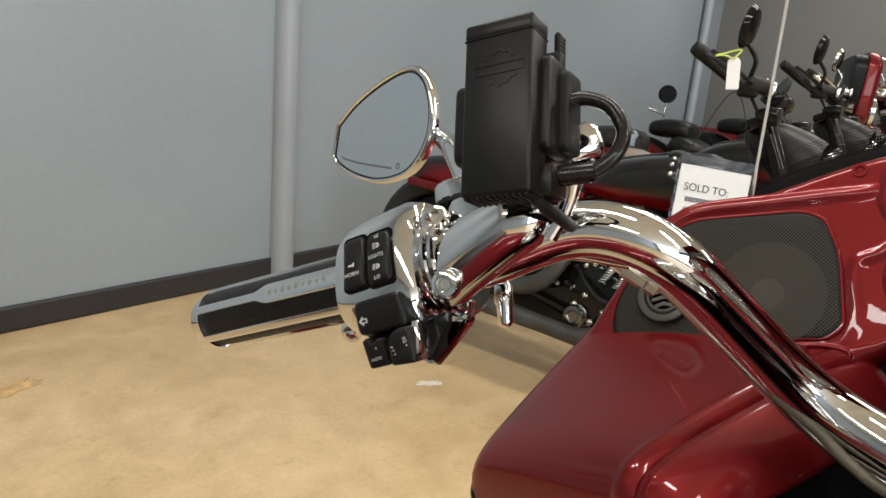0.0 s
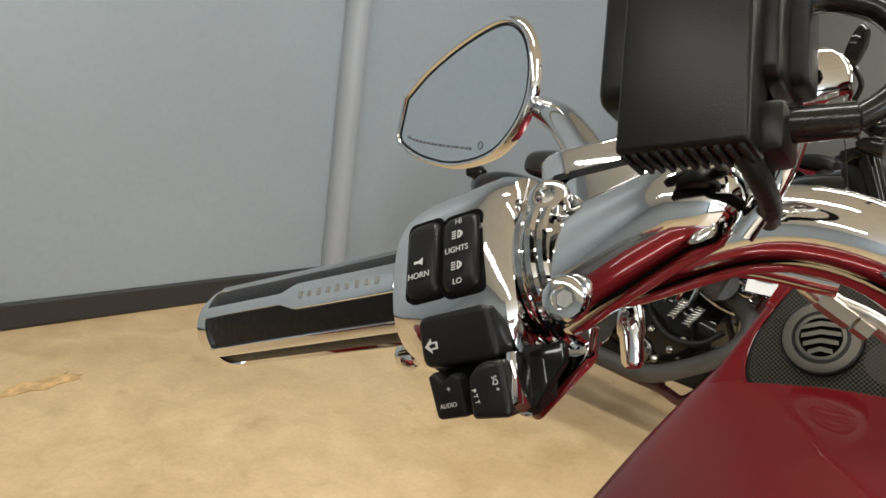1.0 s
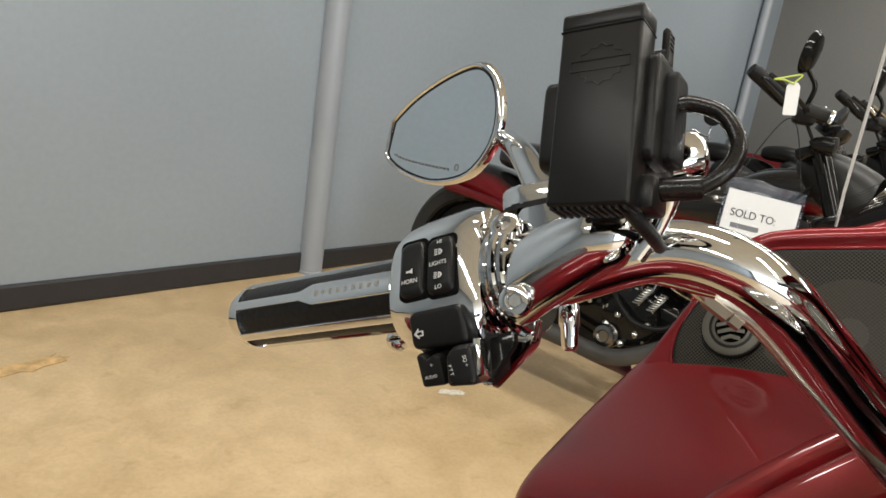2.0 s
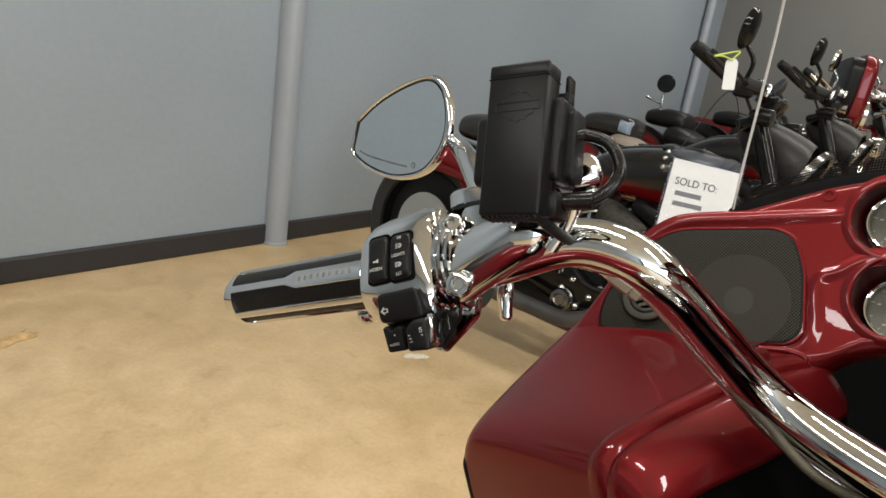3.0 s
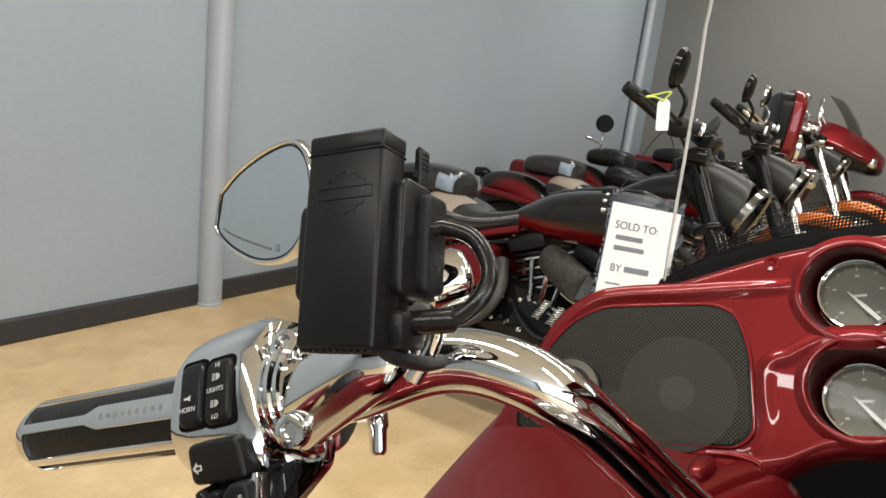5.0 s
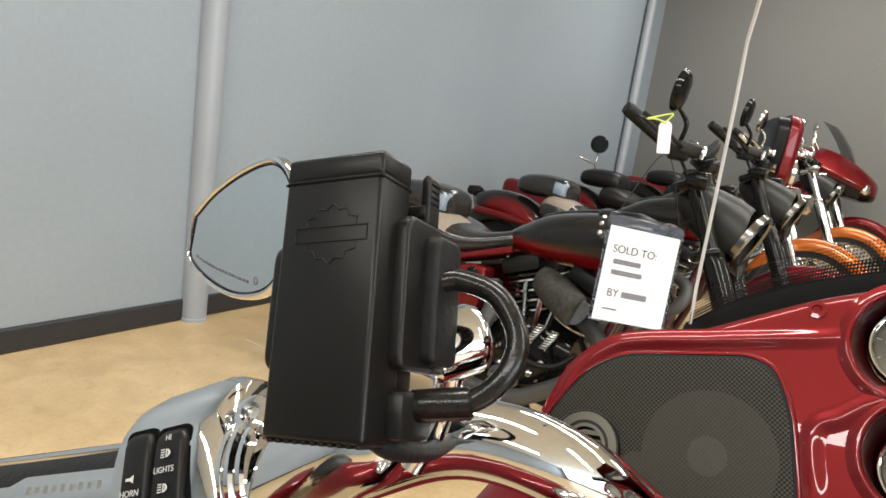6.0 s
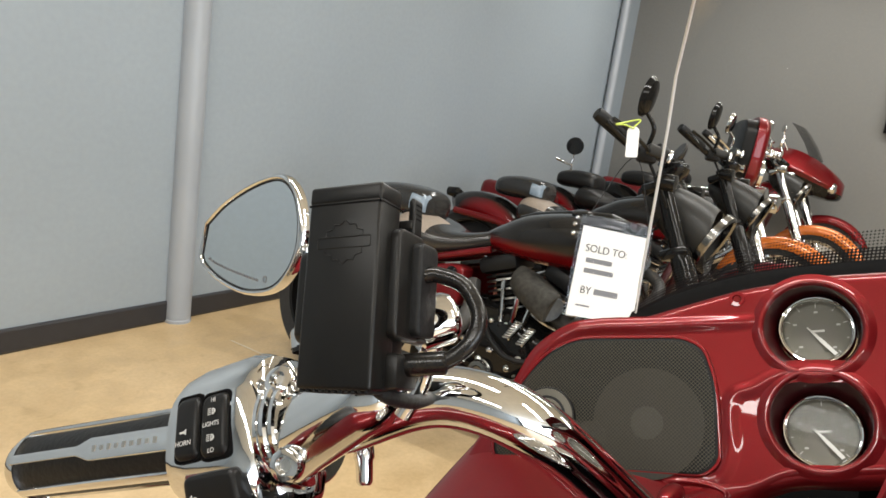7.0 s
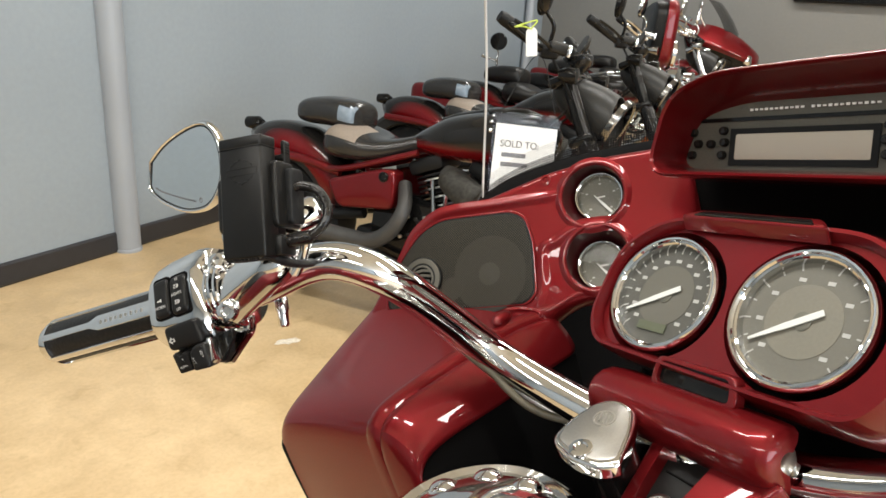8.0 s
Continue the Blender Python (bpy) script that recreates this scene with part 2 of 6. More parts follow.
def tube(pts, radius, sides=16, bm=None, steps=8, smooth=True):
    """A round bar along the points; radius is one number or one for each point."""
    rad = radius if isinstance(radius, (list, tuple)) else [radius] * len(pts)
    if smooth and len(pts) > 2:
        run = spline(pts, steps)
        rs = [rad[min(int(i / steps), len(rad) - 1)] * (1 - (i / steps) % 1) + rad[min(int(i / steps) + 1, len(rad) - 1)] * ((i / steps) % 1) for i in range(len(run))]
    else:
        run, rs = [Vector(p) for p in pts], rad
    loops, side = [], None
    for i, p in enumerate(run):
        t = (run[min(i + 1, len(run) - 1)] - run[max(i - 1, 0)]).normalized()
        if side is None:
            side = t.orthogonal().normalized()
        side = (side - t * side.dot(t)).normalized()
        up = t.cross(side)
        loops.append([p + (side * math.cos(a) + up * math.sin(a)) * rs[i] for a in (2 * math.pi * k / sides for k in range(sides))])
    return rings(loops, bm)


def lathe(profile, sides=32, m=None, bm=None, caps=True):
    """Turns (x along the axis, radius) about the x axis."""
    loops = [[(m or Matrix()) @ Vector((x, r * math.cos(a), r * math.sin(a))) for a in (2 * math.pi * k / sides for k in range(sides))] for x, r in profile]
    return rings(loops, bm, caps=caps)


def rounded(pts, r, n=5):
    """A closed outline with its corners rounded."""
    out = []
    for i, p in enumerate(pts):
        a, b, c = Vector(pts[i - 1]), Vector(p), Vector(pts[(i + 1) % len(pts)])
        rr = r[i] if isinstance(r, (list, tuple)) else r
        u, v = (a - b), (c - b)
        k = min(rr, u.length * 0.45, v.length * 0.45)
        s, e = b + u.normalized() * k, b + v.normalized() * k
        for j in range(n + 1):
            t = j / n
            out.append(((1 - t) ** 2 * s + 2 * t * (1 - t) * b + t * t * e))
    return [(q.x, q.y) for q in out]


def circle(x, y, r, n=32):
    return [(x + r * math.cos(2 * math.pi * k / n), y + r * math.sin(2 * math.pi * k / n)) for k in range(n)]


def plate(outline, thick, holes=(), m=None, bevel=0.0, seg=2):
    """A flat piece with holes: outline in x, y, from z 0 down to -thick, rounded at its upper outer edge."""
    bm = bmesh.new()
    edges = []
    for loop in (outline, *holes):
        vs = [bm.verts.new((x, y, 0)) for x, y in loop]
        edges += [bm.edges.new((vs[i - 1], vs[i])) for i in range(len(vs))]
    bmesh.ops.triangle_fill(bm, use_beauty=True, use_dissolve=False, edges=edges)
    for fc in bm.faces:
        if fc.normal.z < 0:
            fc.normal_flip()
    if bevel:
        n = len(outline)
        tops = [v for v in list(bm.verts)[:n]]
        base = bmesh.ops.extrude_edge_only(bm, edges=[e for e in bm.edges if e.is_boundary])
        low = [v for v in base["geom"] if isinstance(v, bmesh.types.BMVert)]
        for v in low:
            v.co.z -= thick
        rim = [e for e in bm.edges if all(v in tops for v in e.verts) and len(e.link_faces) == 2 and abs(e.link_faces[0].normal.z - e.link_faces[1].normal.z) > 0.3]
        bmesh.ops.recalc_face_normals(bm, faces=bm.faces[:])
        if rim:
            bmesh.ops.bevel(bm, geom=rim, offset=bevel, segments=seg, profile=0.5, affect="EDGES")
    else:
        base = bmesh.ops.extrude_edge_only(bm, edges=[e for e in bm.edges if e.is_boundary])
        for v in base["geom"]:
            if isinstance(v, bmesh.types.BMVert):
                v.co.z -= thick
    bmesh.ops.recalc_face_normals(bm, faces=bm.faces[:])
    if m is not None:
        bm.transform(m)
    return bm


def flat_uv(ob):
    """Lays a mesh's uv out in metres of its own x and y, turned by 45 degrees."""
    me = ob.data
    layer = me.uv_layers.new(name="uv")
    for lp in me.loops:
        co = me.vertices[lp.vertex_index].co
        layer.data[lp.index].uv = ((co.x + co.y) * 0.7071, (co.x - co.y) * 0.7071)
    return ob


def words(text, size, m, material, parent, name="lettering", label=""):
    cu = bpy.data.curves.new("letters", "FONT")
    cu.body, cu.size, cu.align_x, cu.align_y, cu.extrude = text, size, "CENTER", "CENTER", size * 0.02
    tmp = bpy.data.objects.new("letters", cu)
    scene.collection.objects.link(tmp)
    me = bpy.data.meshes.new_from_object(tmp.evaluated_get(bpy.context.evaluated_depsgraph_get()))
    bpy.data.objects.remove(tmp)
    me.materials.clear()
    me.materials.append(material)
    ob = new(name, me)
    ob.parent = parent
    ob.matrix_basis = m
    return tagged(ob, label)


def axes(origin, x, z):
    """A frame from its origin, its x axis and roughly its z axis."""
    x = Vector(x).normalized()
    z = Vector(z)
    z = (z - x * z.dot(x)).normalized()
    y = z.cross(x)
    return Matrix(((x.x, y.x, z.x, origin[0]), (x.y, y.y, z.y, origin[1]), (x.z, y.z, z.z, origin[2]), (0, 0, 0, 1)))


# ---- the showroom ----


def wall(name, x0, x1, y, m, label, thick=0.2, holes=(), paint=None):
    """A wall in the room's plan from x0 to x1 along m's x axis, its face at y."""
    bm = bmesh.new()
    spans = []
    at = x0
    for a, b, lo, hi in holes:
        spans += [(at, a, 0, HIGH), (a, b, 0, lo), (a, b, hi, HIGH)]
        at = b
    spans.append((at, x1, 0, HIGH))
    for a, b, lo, hi in spans:
        box(b - a, thick, hi - lo, pose((a + b) / 2, y + thick / 2, (lo + hi) / 2), bm=bm)
    return tagged(part(name, bm, paint or WALL_PAINT, m=m, flat=True), label, "wall", kind="structure")


bm = box(26, 22, 0.2, pose(-7, -7, -0.1))
tagged(part("floor", bm, FLOOR, m=ROOM, flat=True), "tan stained and sealed concrete showroom floor", "floor", kind="structure")
bm = box(26, 22, 0.2, pose(-7, -7, HIGH + 0.1))
tagged(part("ceiling", bm, CEIL, m=ROOM, flat=True), "plain cream-white showroom ceiling", "ceiling", kind="structure")
wall("wall_long", -12.2, 0.2, 0.0, ROOM, "long grey painted wall behind the motorcycles")
wall("wall_end", -10.2, 0.0, 0.0, ROOM @ pose(0, 0, 0, 0, 0, -90) @ pose(10.2, 0, 0), "end wall, darker grey than the long wall", paint=END_WALL_GREY)
wall("wall_window", -10.2, 0.0, 0.0, ROOM @ pose(-12.2, 0, 0, 0, 0, 90), "plain grey side wall of the showroom")
wall("wall_rear", -12.2, 0.2, 0.0, ROOM @ pose(-12.0, -10.2, 0, 0, 0, 180), "grey rear wall with a wide shop window", holes=[(-6.6, -0.4, 0.4, 3.0)])

BASE_HIGH = 0.10
bm = plate([(0, 0), (0.004, 0.0), (0.012, 0.012), (0.012, BASE_HIGH - 0.01), (0.008, BASE_HIGH), (0, BASE_HIGH)], 12.1, m=Matrix(((0, 0, 1, 0), (-1, 0, 0, 0), (0, 1, 0, 0), (0, 0, 0, 1))))
tagged(part("baseboard_long", bm, BASE, m=ROOM, flat=True), "black vinyl cove base along the grey wall", "baseboard", kind="structure")
bm = plate([(0, 0), (0.004, 0.0), (0.012, 0.012), (0.012, BASE_HIGH - 0.01), (0.008, BASE_HIGH), (0, BASE_HIGH)], 10.0, m=Matrix(((0, 0, 1, 0), (-1, 0, 0, 0), (0, 1, 0, 0), (0, 0, 0, 1))))
tagged(part("baseboard_end", bm, BASE, m=ROOM @ pose(0, 0, 0, 0, 0, -90) @ pose(10.0, 0, 0), flat=True), "black vinyl cove base along the end wall", "baseboard", kind="structure")


def pipe_column(x, y, r, label):
    bm = lathe([(0, r * 1.06), (0.012, r * 1.06), (0.016, r), (HIGH, r)], 28, pose(0, 0, 0, 0, -90, 0))
    return tagged(part("pipe_column", bm, PIPE, m=ROOM @ pose(x, y, 0)), label, "column", kind="structure")


at = ROOM.inverted() @ Vector((-0.75, 3.29, 0))
pipe_column(at.x, -0.012, 0.058, "round grey painted pipe column standing against the wall")
pipe_column(-0.475, -0.05, 0.040, "slim grey pipe column beside the room's corner")

tv = thing("wall_screen", ROOM @ pose(-0.04, -2.755, 1.645, 90, 0, -90), "switched-off black flat screen hung on the end wall", "television")
part("bezel", box(0.90, 0.51, 0.05, bevel=0.008), PLASTIC, tv)
part("display", box(0.87, 0.48, 0.004, pose(0, 0, 0.027)), BLACK_PAINT, tv, "dark glass display")


def floor_mark(name, x, y, outline, material, label, category, turn=0):
    bm = plate(outline, 0.0015)
    ob = part(name, bm, material, m=pose(x, y, 0.0025, 0, 0, turn), flat=True)
    return tagged(ob, label, category, kind="structure")


rng = random.Random(4)
blob = [(math.cos(a) * (1 + 0.35 * rng.uniform(-1, 1)), math.sin(a) * (1 + 0.35 * rng.uniform(-1, 1))) for a in (2 * math.pi * k / 22 for k in range(22))]
floor_mark("floor_chip", 0.02, 2.255, [(x * 0.045, y * 0.02) for x, y in blob], mat("pale_chip", (0.72, 0.66, 0.55), 0.5, grain=0.2, grain_size=80), "small pale worn chip in the concrete floor", "floor mark", 20)
floor_mark("oil_stain", -1.268, 1.955, [(x * 0.11, y * 0.035) for x, y in blob], mat("amber_stain_thin", (0.55, 0.355, 0.155), 0.35, grain=0.35, grain_size=25), "dried amber stain on the concrete floor", "floor mark", 62)
floor_mark("floor_scratch", -0.355, 3.0, [(-0.14, -0.004), (0.12, 0.0), (0.14, 0.003), (0.1, 0.006), (-0.13, 0.003)], mat("pale_scratch", (0.66, 0.58, 0.45), 0.5), "thin pale scratch in the concrete floor", "floor mark", -40)

# ---- the red touring motorcycle ----
HEAD, LEAN_BY = 20.0, 12.0
BK = Matrix.Translation((0.30, 0.20, 1.0)) @ Matrix.Rotation(radians(HEAD), 4, "Z") @ Matrix.Rotation(radians(-LEAN_BY), 4, "X")   # x ahead, y to its left, z up
BIKE = thing("touring_motorcycle", BK @ pose(0, 0, -0.98), "dark red touring motorcycle with frame-mounted fairing, leaning on its stand", "motorcycle")
UP = pose(0, 0, 0.98)
IN_BIKE = UP @ BK.inverted()                    # from the world to the motorcycle
HB = axes((-0.062, 0.398, 0.962), (0.810, -0.420, 0.410), (-0.574, -0.711, 0.405))   # the left grip: x towards the stem, y up, z to the rider
HL = IN_BIKE @ HB


def chain(ob):
    """From a part's axes to the motorcycle's."""
    m = ob.matrix_basis.copy()
    while ob.parent and ob.parent is not BIKE:
        ob = ob.parent
        m = ob.matrix_basis @ m
    return m


def b(name, bm, material, label="", parent=None, m=None, flat=False):
    """A part in the motorcycle's own axes."""
    if parent:
        return part(name, bm, material, parent, label, flat, chain(parent).inverted() @ UP @ (m or Matrix()))
    return part(name, bm, material, BIKE, label, flat, UP @ (m or Matrix()))


def h(name, bm, material, label="", parent=None, m=None, flat=False):
    """A part in the left grip's axes."""
    if parent:
        return part(name, bm, material, parent, label, flat, chain(parent).inverted() @ HL @ (m or Matrix()))
    return part(name, bm, material, BIKE, label, flat, HL @ (m or Matrix()))


def hw(v):
    return BK.inverted() @ HB @ Vector(v)


# handlebar
BAR_R = 0.0150
run = [hw(p) for p in [(-0.05, 0, 0), (0.05, 0, 0), (0.10, 0, -0.012), (0.149, 0.013, -0.022), (0.190, -0.003, -0.036), (0.210, -0.035, -0.096), (0.244, -0.088, -0.152), (0.322, -0.146, -0.128)]]
end = run[-1]
run += [Vector((end.x + 0.006, 0.04, end.z - 0.008)), Vector((end.x + 0.006, 0.01, end.z - 0.008))]
left_half = run[:]
mirrored = [Vector(p) for p in [(0.040, -0.030, -0.060), (0.052, -0.064, -0.060), (0.075, -0.125, -0.045), (0.06, -0.20, -0.01), (-0.02, -0.28, 0.03), (-0.12, -0.37, 0.04)]]
bar_run = spline(left_half + mirrored, 8)
for _ in range(14):
    bar_run = [bar_run[0]] + [(bar_run[i - 1] + 2 * bar_run[i] + bar_run[i + 1]) / 4 for i in range(1, len(bar_run) - 1)] + [bar_run[-1]]
handlebar = b("handlebar", tube(bar_run, BAR_R, 28, smooth=False), CHROME, "polished chrome handlebar")

# grip
g = lathe([(-0.111, 0.004), (-0.111, 0.0125), (-0.1085, 0.0165), (-0.102, 0.0185), (-0.02, 0.0185), (0.0, 0.0188), (0.022, 0.0192), (0.03, 0.0192)], 32)
grip = h("grip", g, RUBBER, "black rubber grip with chrome ribs")
for k in range(6):
    a = radians(60 * k + 26)
    wide = k == 1
    pts = rounded([(-0.101, -0.0028), (-0.046 if wide else -0.03, -0.0028), (-0.036, -0.0062 if wide else -0.003), (0.022, -0.0062 if wide else -0.003), (0.022, 0.0062 if wide else 0.003), (-0.036, 0.0062 if wide else 0.003), (-0.046 if wide else -0.03, 0.0028), (-0.101, 0.0028)], 0.0015, 2)
    if not wide:
        pts = rounded([(-0.101, -0.0028), (0.022, -0.0028), (0.022, 0.0028), (-0.101, 0.0028)], 0.0015, 2)
    rib = plate(pts, 0.003, bevel=0.0008)
    ob = h("rib", rib, CHROME, "chrome rib set in the rubber", grip, pose(0, 0, 0, math.degrees(a) - 90) @ pose(0, 0, 0.0203))
    if wide:
        for q in range(9):
            h("raised_mark", box(0.0022, 0.0032 - 0.0007 * (q % 2), 0.0005, pose(-0.032 + q * 0.0055, 0, 0.0204)), SILVER, "small raised silver mark", grip, pose(0, 0, 0, math.degrees(a) - 90))
h("end_cap", lathe([(-0.1125, 0.0005), (-0.1125, 0.0105), (-0.1105, 0.0125), (-0.1095, 0.0165), (-0.1015, 0.0196), (-0.099, 0.0196)], 32), CHROME, "chrome end ring", grip)

# switch housing
sw = [[(x, cy + ry * math.copysign(abs(math.sin(a)) ** 0.72, math.sin(a)), cz + rz * math.copysign(abs(math.cos(a)) ** 0.72, math.cos(a))) for a in (2 * math.pi * k / 36 for k in range(36))]
      for x, cy, cz, ry, rz in [(0.0225, -0.0005, -0.001, 0.0215, 0.020), (0.0245, -0.0005, -0.004, 0.0300, 0.0285), (0.0290, 0.0000, -0.007, 0.0345, 0.0325), (0.038, 0.0005, -0.009, 0.0372, 0.0345), (0.050, 0.0010, -0.010, 0.0385, 0.0355), (0.066, 0.0018, -0.010, 0.0398, 0.0355), (0.074, 0.0010, -0.009, 0.0380, 0.0335), (0.077, 0.0, -0.007, 0.031, 0.029)]]
housing = h("switch_housing", rings(sw), CHROME, "chrome switch housing on the bar")
for name, w, hh, x, y, tilt, lab in (("horn_button", 0.0148, 0.0310, 0.0402, 0.0033, 4, "black horn rocker button"), ("light_button", 0.0158, 0.0310, 0.0572, 0.0033, 4, "black headlamp rocker button")):
    outline = rounded([(-w / 2, -hh / 2), (w / 2, -hh / 2), (w / 2, hh / 2), (-w / 2, hh / 2)], 0.0052)
    bm = plate(outline, 0.008, bevel=0.0024, seg=4)
    for v in bm.verts:
        v.co.z -= 14.0 * max(0, abs(v.co.y) - 0.004) ** 2 if v.co.z > -0.005 else 0
    ob = h(name, bm, PLASTIC, lab, housing, pose(x, y, 0.0288, -4, 0, tilt))
    h("button_seat", plate(rounded([(-w / 2 - 0.001, -hh / 2 - 0.001), (w / 2 + 0.001, -hh / 2 - 0.001), (w / 2 + 0.001, hh / 2 + 0.001), (-w / 2 - 0.001, hh / 2 + 0.001)], 0.004), 0.004), DARK, "dark slot round the button", housing, pose(x, y, 0.0257, -4, 0, tilt))
    base = pose(x, y, 0.0292, -4, 0, tilt)
    put = housing.matrix_basis.inverted() @ HL @ base
    if name == "horn_button":
        words("HORN", 0.0034, put @ pose(0, -0.0075, -0.0001), WORN_INK, housing, "lettering", "white printed word")
        part("horn_symbol", plate([(-0.0018, -0.0005), (0.0004, -0.0005), (0.0020, -0.0014), (0.0020, 0.0014), (0.0004, 0.0005), (-0.0018, 0.0005)], 0.0003), WORN_INK, housing, "white printed horn sign", True, put @ pose(0, -0.0024, 0.0006))
    else:
        for text, yy, size in (("HI", 0.0118, 0.0031), ("LIGHTS", 0.0, 0.0031), ("LO", -0.0122, 0.0031)):
            words(text, size, put @ pose(0, yy, 0.0002 - (0.0009 if yy else 0)), WORN_INK, housing, "lettering", "white printed word")
        for yy in (0.0060, -0.0064):
            part("lamp_symbol", plate([(0, -0.0016), (0.0010, -0.0014), (0.0020, -0.0005), (0.0020, 0.0005), (0.0010, 0.0014), (0, 0.0016)], 0.0003, [[(0.0004, -0.001), (0.0011, -0.0006), (0.0011, 0.0006), (0.0004, 0.001)]]), WORN_INK, housing, "white printed headlamp sign", True, put @ pose(0.0004, yy, 0.0003))
            for q in range(4):
                part("lamp_symbol_ray", box(0.0018, 0.0004, 0.0002), WORN_INK, housing, "", True, put @ pose(-0.0012, yy + (q - 1.5) * 0.0009, 0.0002))
w, hh = 0.0318, 0.0195
turn = h("turn_signal_button", plate(rounded([(-w / 2, -hh / 2 + 0.001), (w / 2, -hh / 2), (w / 2 - 0.001, hh / 2), (-w / 2, hh / 2)], 0.0045), 0.012, bevel=0.0022, seg=3), PLASTIC, "wide black turn signal button", housing, pose(0.0562, -0.0285, 0.0262, 14, 0, 4))
put = housing.matrix_basis.inverted() @ HL @ pose(0.0562, -0.0285, 0.0264, 14, 0, 4)
arrow = [(-0.0028, 0), (0, -0.0026), (0, -0.0013), (0.0026, -0.0013), (0.0026, 0.0013), (0, 0.0013), (0, 0.0026)]
part("arrow_symbol", plate(arrow, 0.0003, [[(x * 0.62 + 0.0003, y * 0.55) for x, y in arrow]]), WORN_INK, housing, "white printed arrow outline", True, put @ pose(-0.0105, -0.0012, 0.0002))
h("lower_bracket", plate([(0.036, -0.034), (0.082, -0.030), (0.082, -0.046), (0.074, -0.052), (0.050, -0.044)], 0.012), PLASTIC, "black bracket for the audio switches", housing, pose(0, 0, 0.012))
T1, T2 = pose(0.0520, -0.0462, 0.018, 20, 0, 6), pose(0.0684, -0.0462, 0.020, 16, 10, 8)
h("audio_trigger", plate(rounded([(-0.0066, -0.0074), (0.0062, -0.0080), (0.0066, 0.0060), (0.0030, 0.0074), (-0.0010, 0.0052), (-0.0040, 0.0092), (-0.0068, 0.0080)], [0.002, 0.002, 0.002, 0.001, 0.001, 0.001, 0.001]), 0.013, bevel=0.0014), PLASTIC, "black notched audio volume toggle", housing, T1 @ pose(0, 0, 0.006))
h("talk_trigger", plate(rounded([(-0.0072, -0.0082), (0.0060, -0.0096), (0.0074, -0.0060), (0.0072, 0.0094), (-0.0005, 0.0100), (-0.0060, 0.0060)], [0.002, 0.004, 0.003, 0.002, 0.003, 0.004]), 0.014, bevel=0.0022, seg=3), PLASTIC, "black hooked talk and squelch toggle", housing, T2 @ pose(0, 0, 0.007))
h("trigger_link", box(0.0040, 0.012, 0.010, bevel=0.001), PLASTIC, "", housing, pose(0.0604, -0.0450, 0.014, 18, 0, 6))
edge_plate = [(0.0735, -0.034), (0.0775, -0.034), (0.0785, -0.051), (0.0755, -0.0530)]
h("bracket_edge", plate(edge_plate, 0.010, bevel=0.001), CHROME, "bright chrome bracket edge", housing, pose(0, 0, 0.022))
h("bracket_plate", plate(rounded([(0.0765, -0.032), (0.0905, -0.029), (0.0905, -0.036), (0.0785, -0.0525)], 0.002), 0.004, bevel=0.0008), BLACK_PAINT, "gloss black bracket plate", housing, pose(0, 0, 0.012))
put = housing.matrix_basis.inverted() @ HL
words("+", 0.0030, put @ T1 @ pose(0.001, 0.0024, 0.0061), WORN_INK, housing, "lettering", "white printed sign")
words("AUDIO", 0.0022, put @ T1 @ pose(-0.0006, -0.0030, 0.0061), WORN_INK, housing, "lettering", "white printed word")
words("P T T", 0.0022, put @ T2 @ pose(-0.0042, -0.0010, 0.0071, 0, 0, -82), WORN_INK, housing, "lettering", "white printed letters")
words("SQ +", 0.0025, put @ T2 @ pose(0.0036, 0.0020, 0.0071, 0, 0, -82), WORN_INK, housing, "lettering", "white printed letters")

# clamp rings and the clutch master cylinder
clutch = h("clutch_perch", rings([[(x, cy + ry * math.sin(a), cz + rz * math.cos(a)) for a in (2 * math.pi * k / 80 for k in range(80))]
           for x, cy, cz, ry, rz in [(0.088, -0.004, 0.002, 0.016, 0.014), (0.090, -0.003, 0.003, 0.0225, 0.019), (0.104, 0.0005, 0.007, 0.0205, 0.0185), (0.119, 0.004, 0.010, 0.0185, 0.018), (0.133, 0.007, 0.013, 0.0165, 0.017), (0.144, 0.008, 0.015, 0.0145, 0.0145), (0.151, 0.010, 0.016, 0.009, 0.009), (0.154, 0.010, 0.016, 0.003, 0.003)]]), CHROME, "polished chrome clutch perch and cylinder")
for x, r in ((0.0795, 0.0245), (0.0845, 0.0255), (0.0885, 0.0245)):
    h("clamp_ring", lathe([(x - 0.0022, r - 0.006), (x - 0.0020, r - 0.001), (x - 0.001, r), (x + 0.001, r), (x + 0.0020, r - 0.001), (x + 0.0022, r - 0.006)], 40), CHROME, "chrome clamp ring", clutch, pose(0, 0.0015, -0.007) @ Matrix.Diagonal((1, 1.16, 1.32, 1)))
for y, z in ((0.0205, 0.0135), (-0.0180, 0.0185)):
    screw = h("clamp_screw", lathe([(0, 0.0080), (0.0035, 0.0082), (0.0055, 0.0070), (0.0062, 0.0048), (0.0062, 0.0040), (0.0035, 0.0036), (0.0035, 0.0005)], 24, pose(0, 0, 0, 0, -90, 0)), CHROME, "chrome socket screw", clutch, pose(0.0955 if y < 0 else 0.0870, y, z, -14 if y > 0 else 10, 8, 0))
    h("screw_socket", lathe([(0.0025, 0.0033), (0.0038, 0.0030), (0.0038, 0.0005)], 6, pose(0, 0, 0, 0, -90, 0)), STEEL, "", clutch, pose(0.0955 if y < 0 else 0.0870, y, z, -14 if y > 0 else 10, 8, 0))
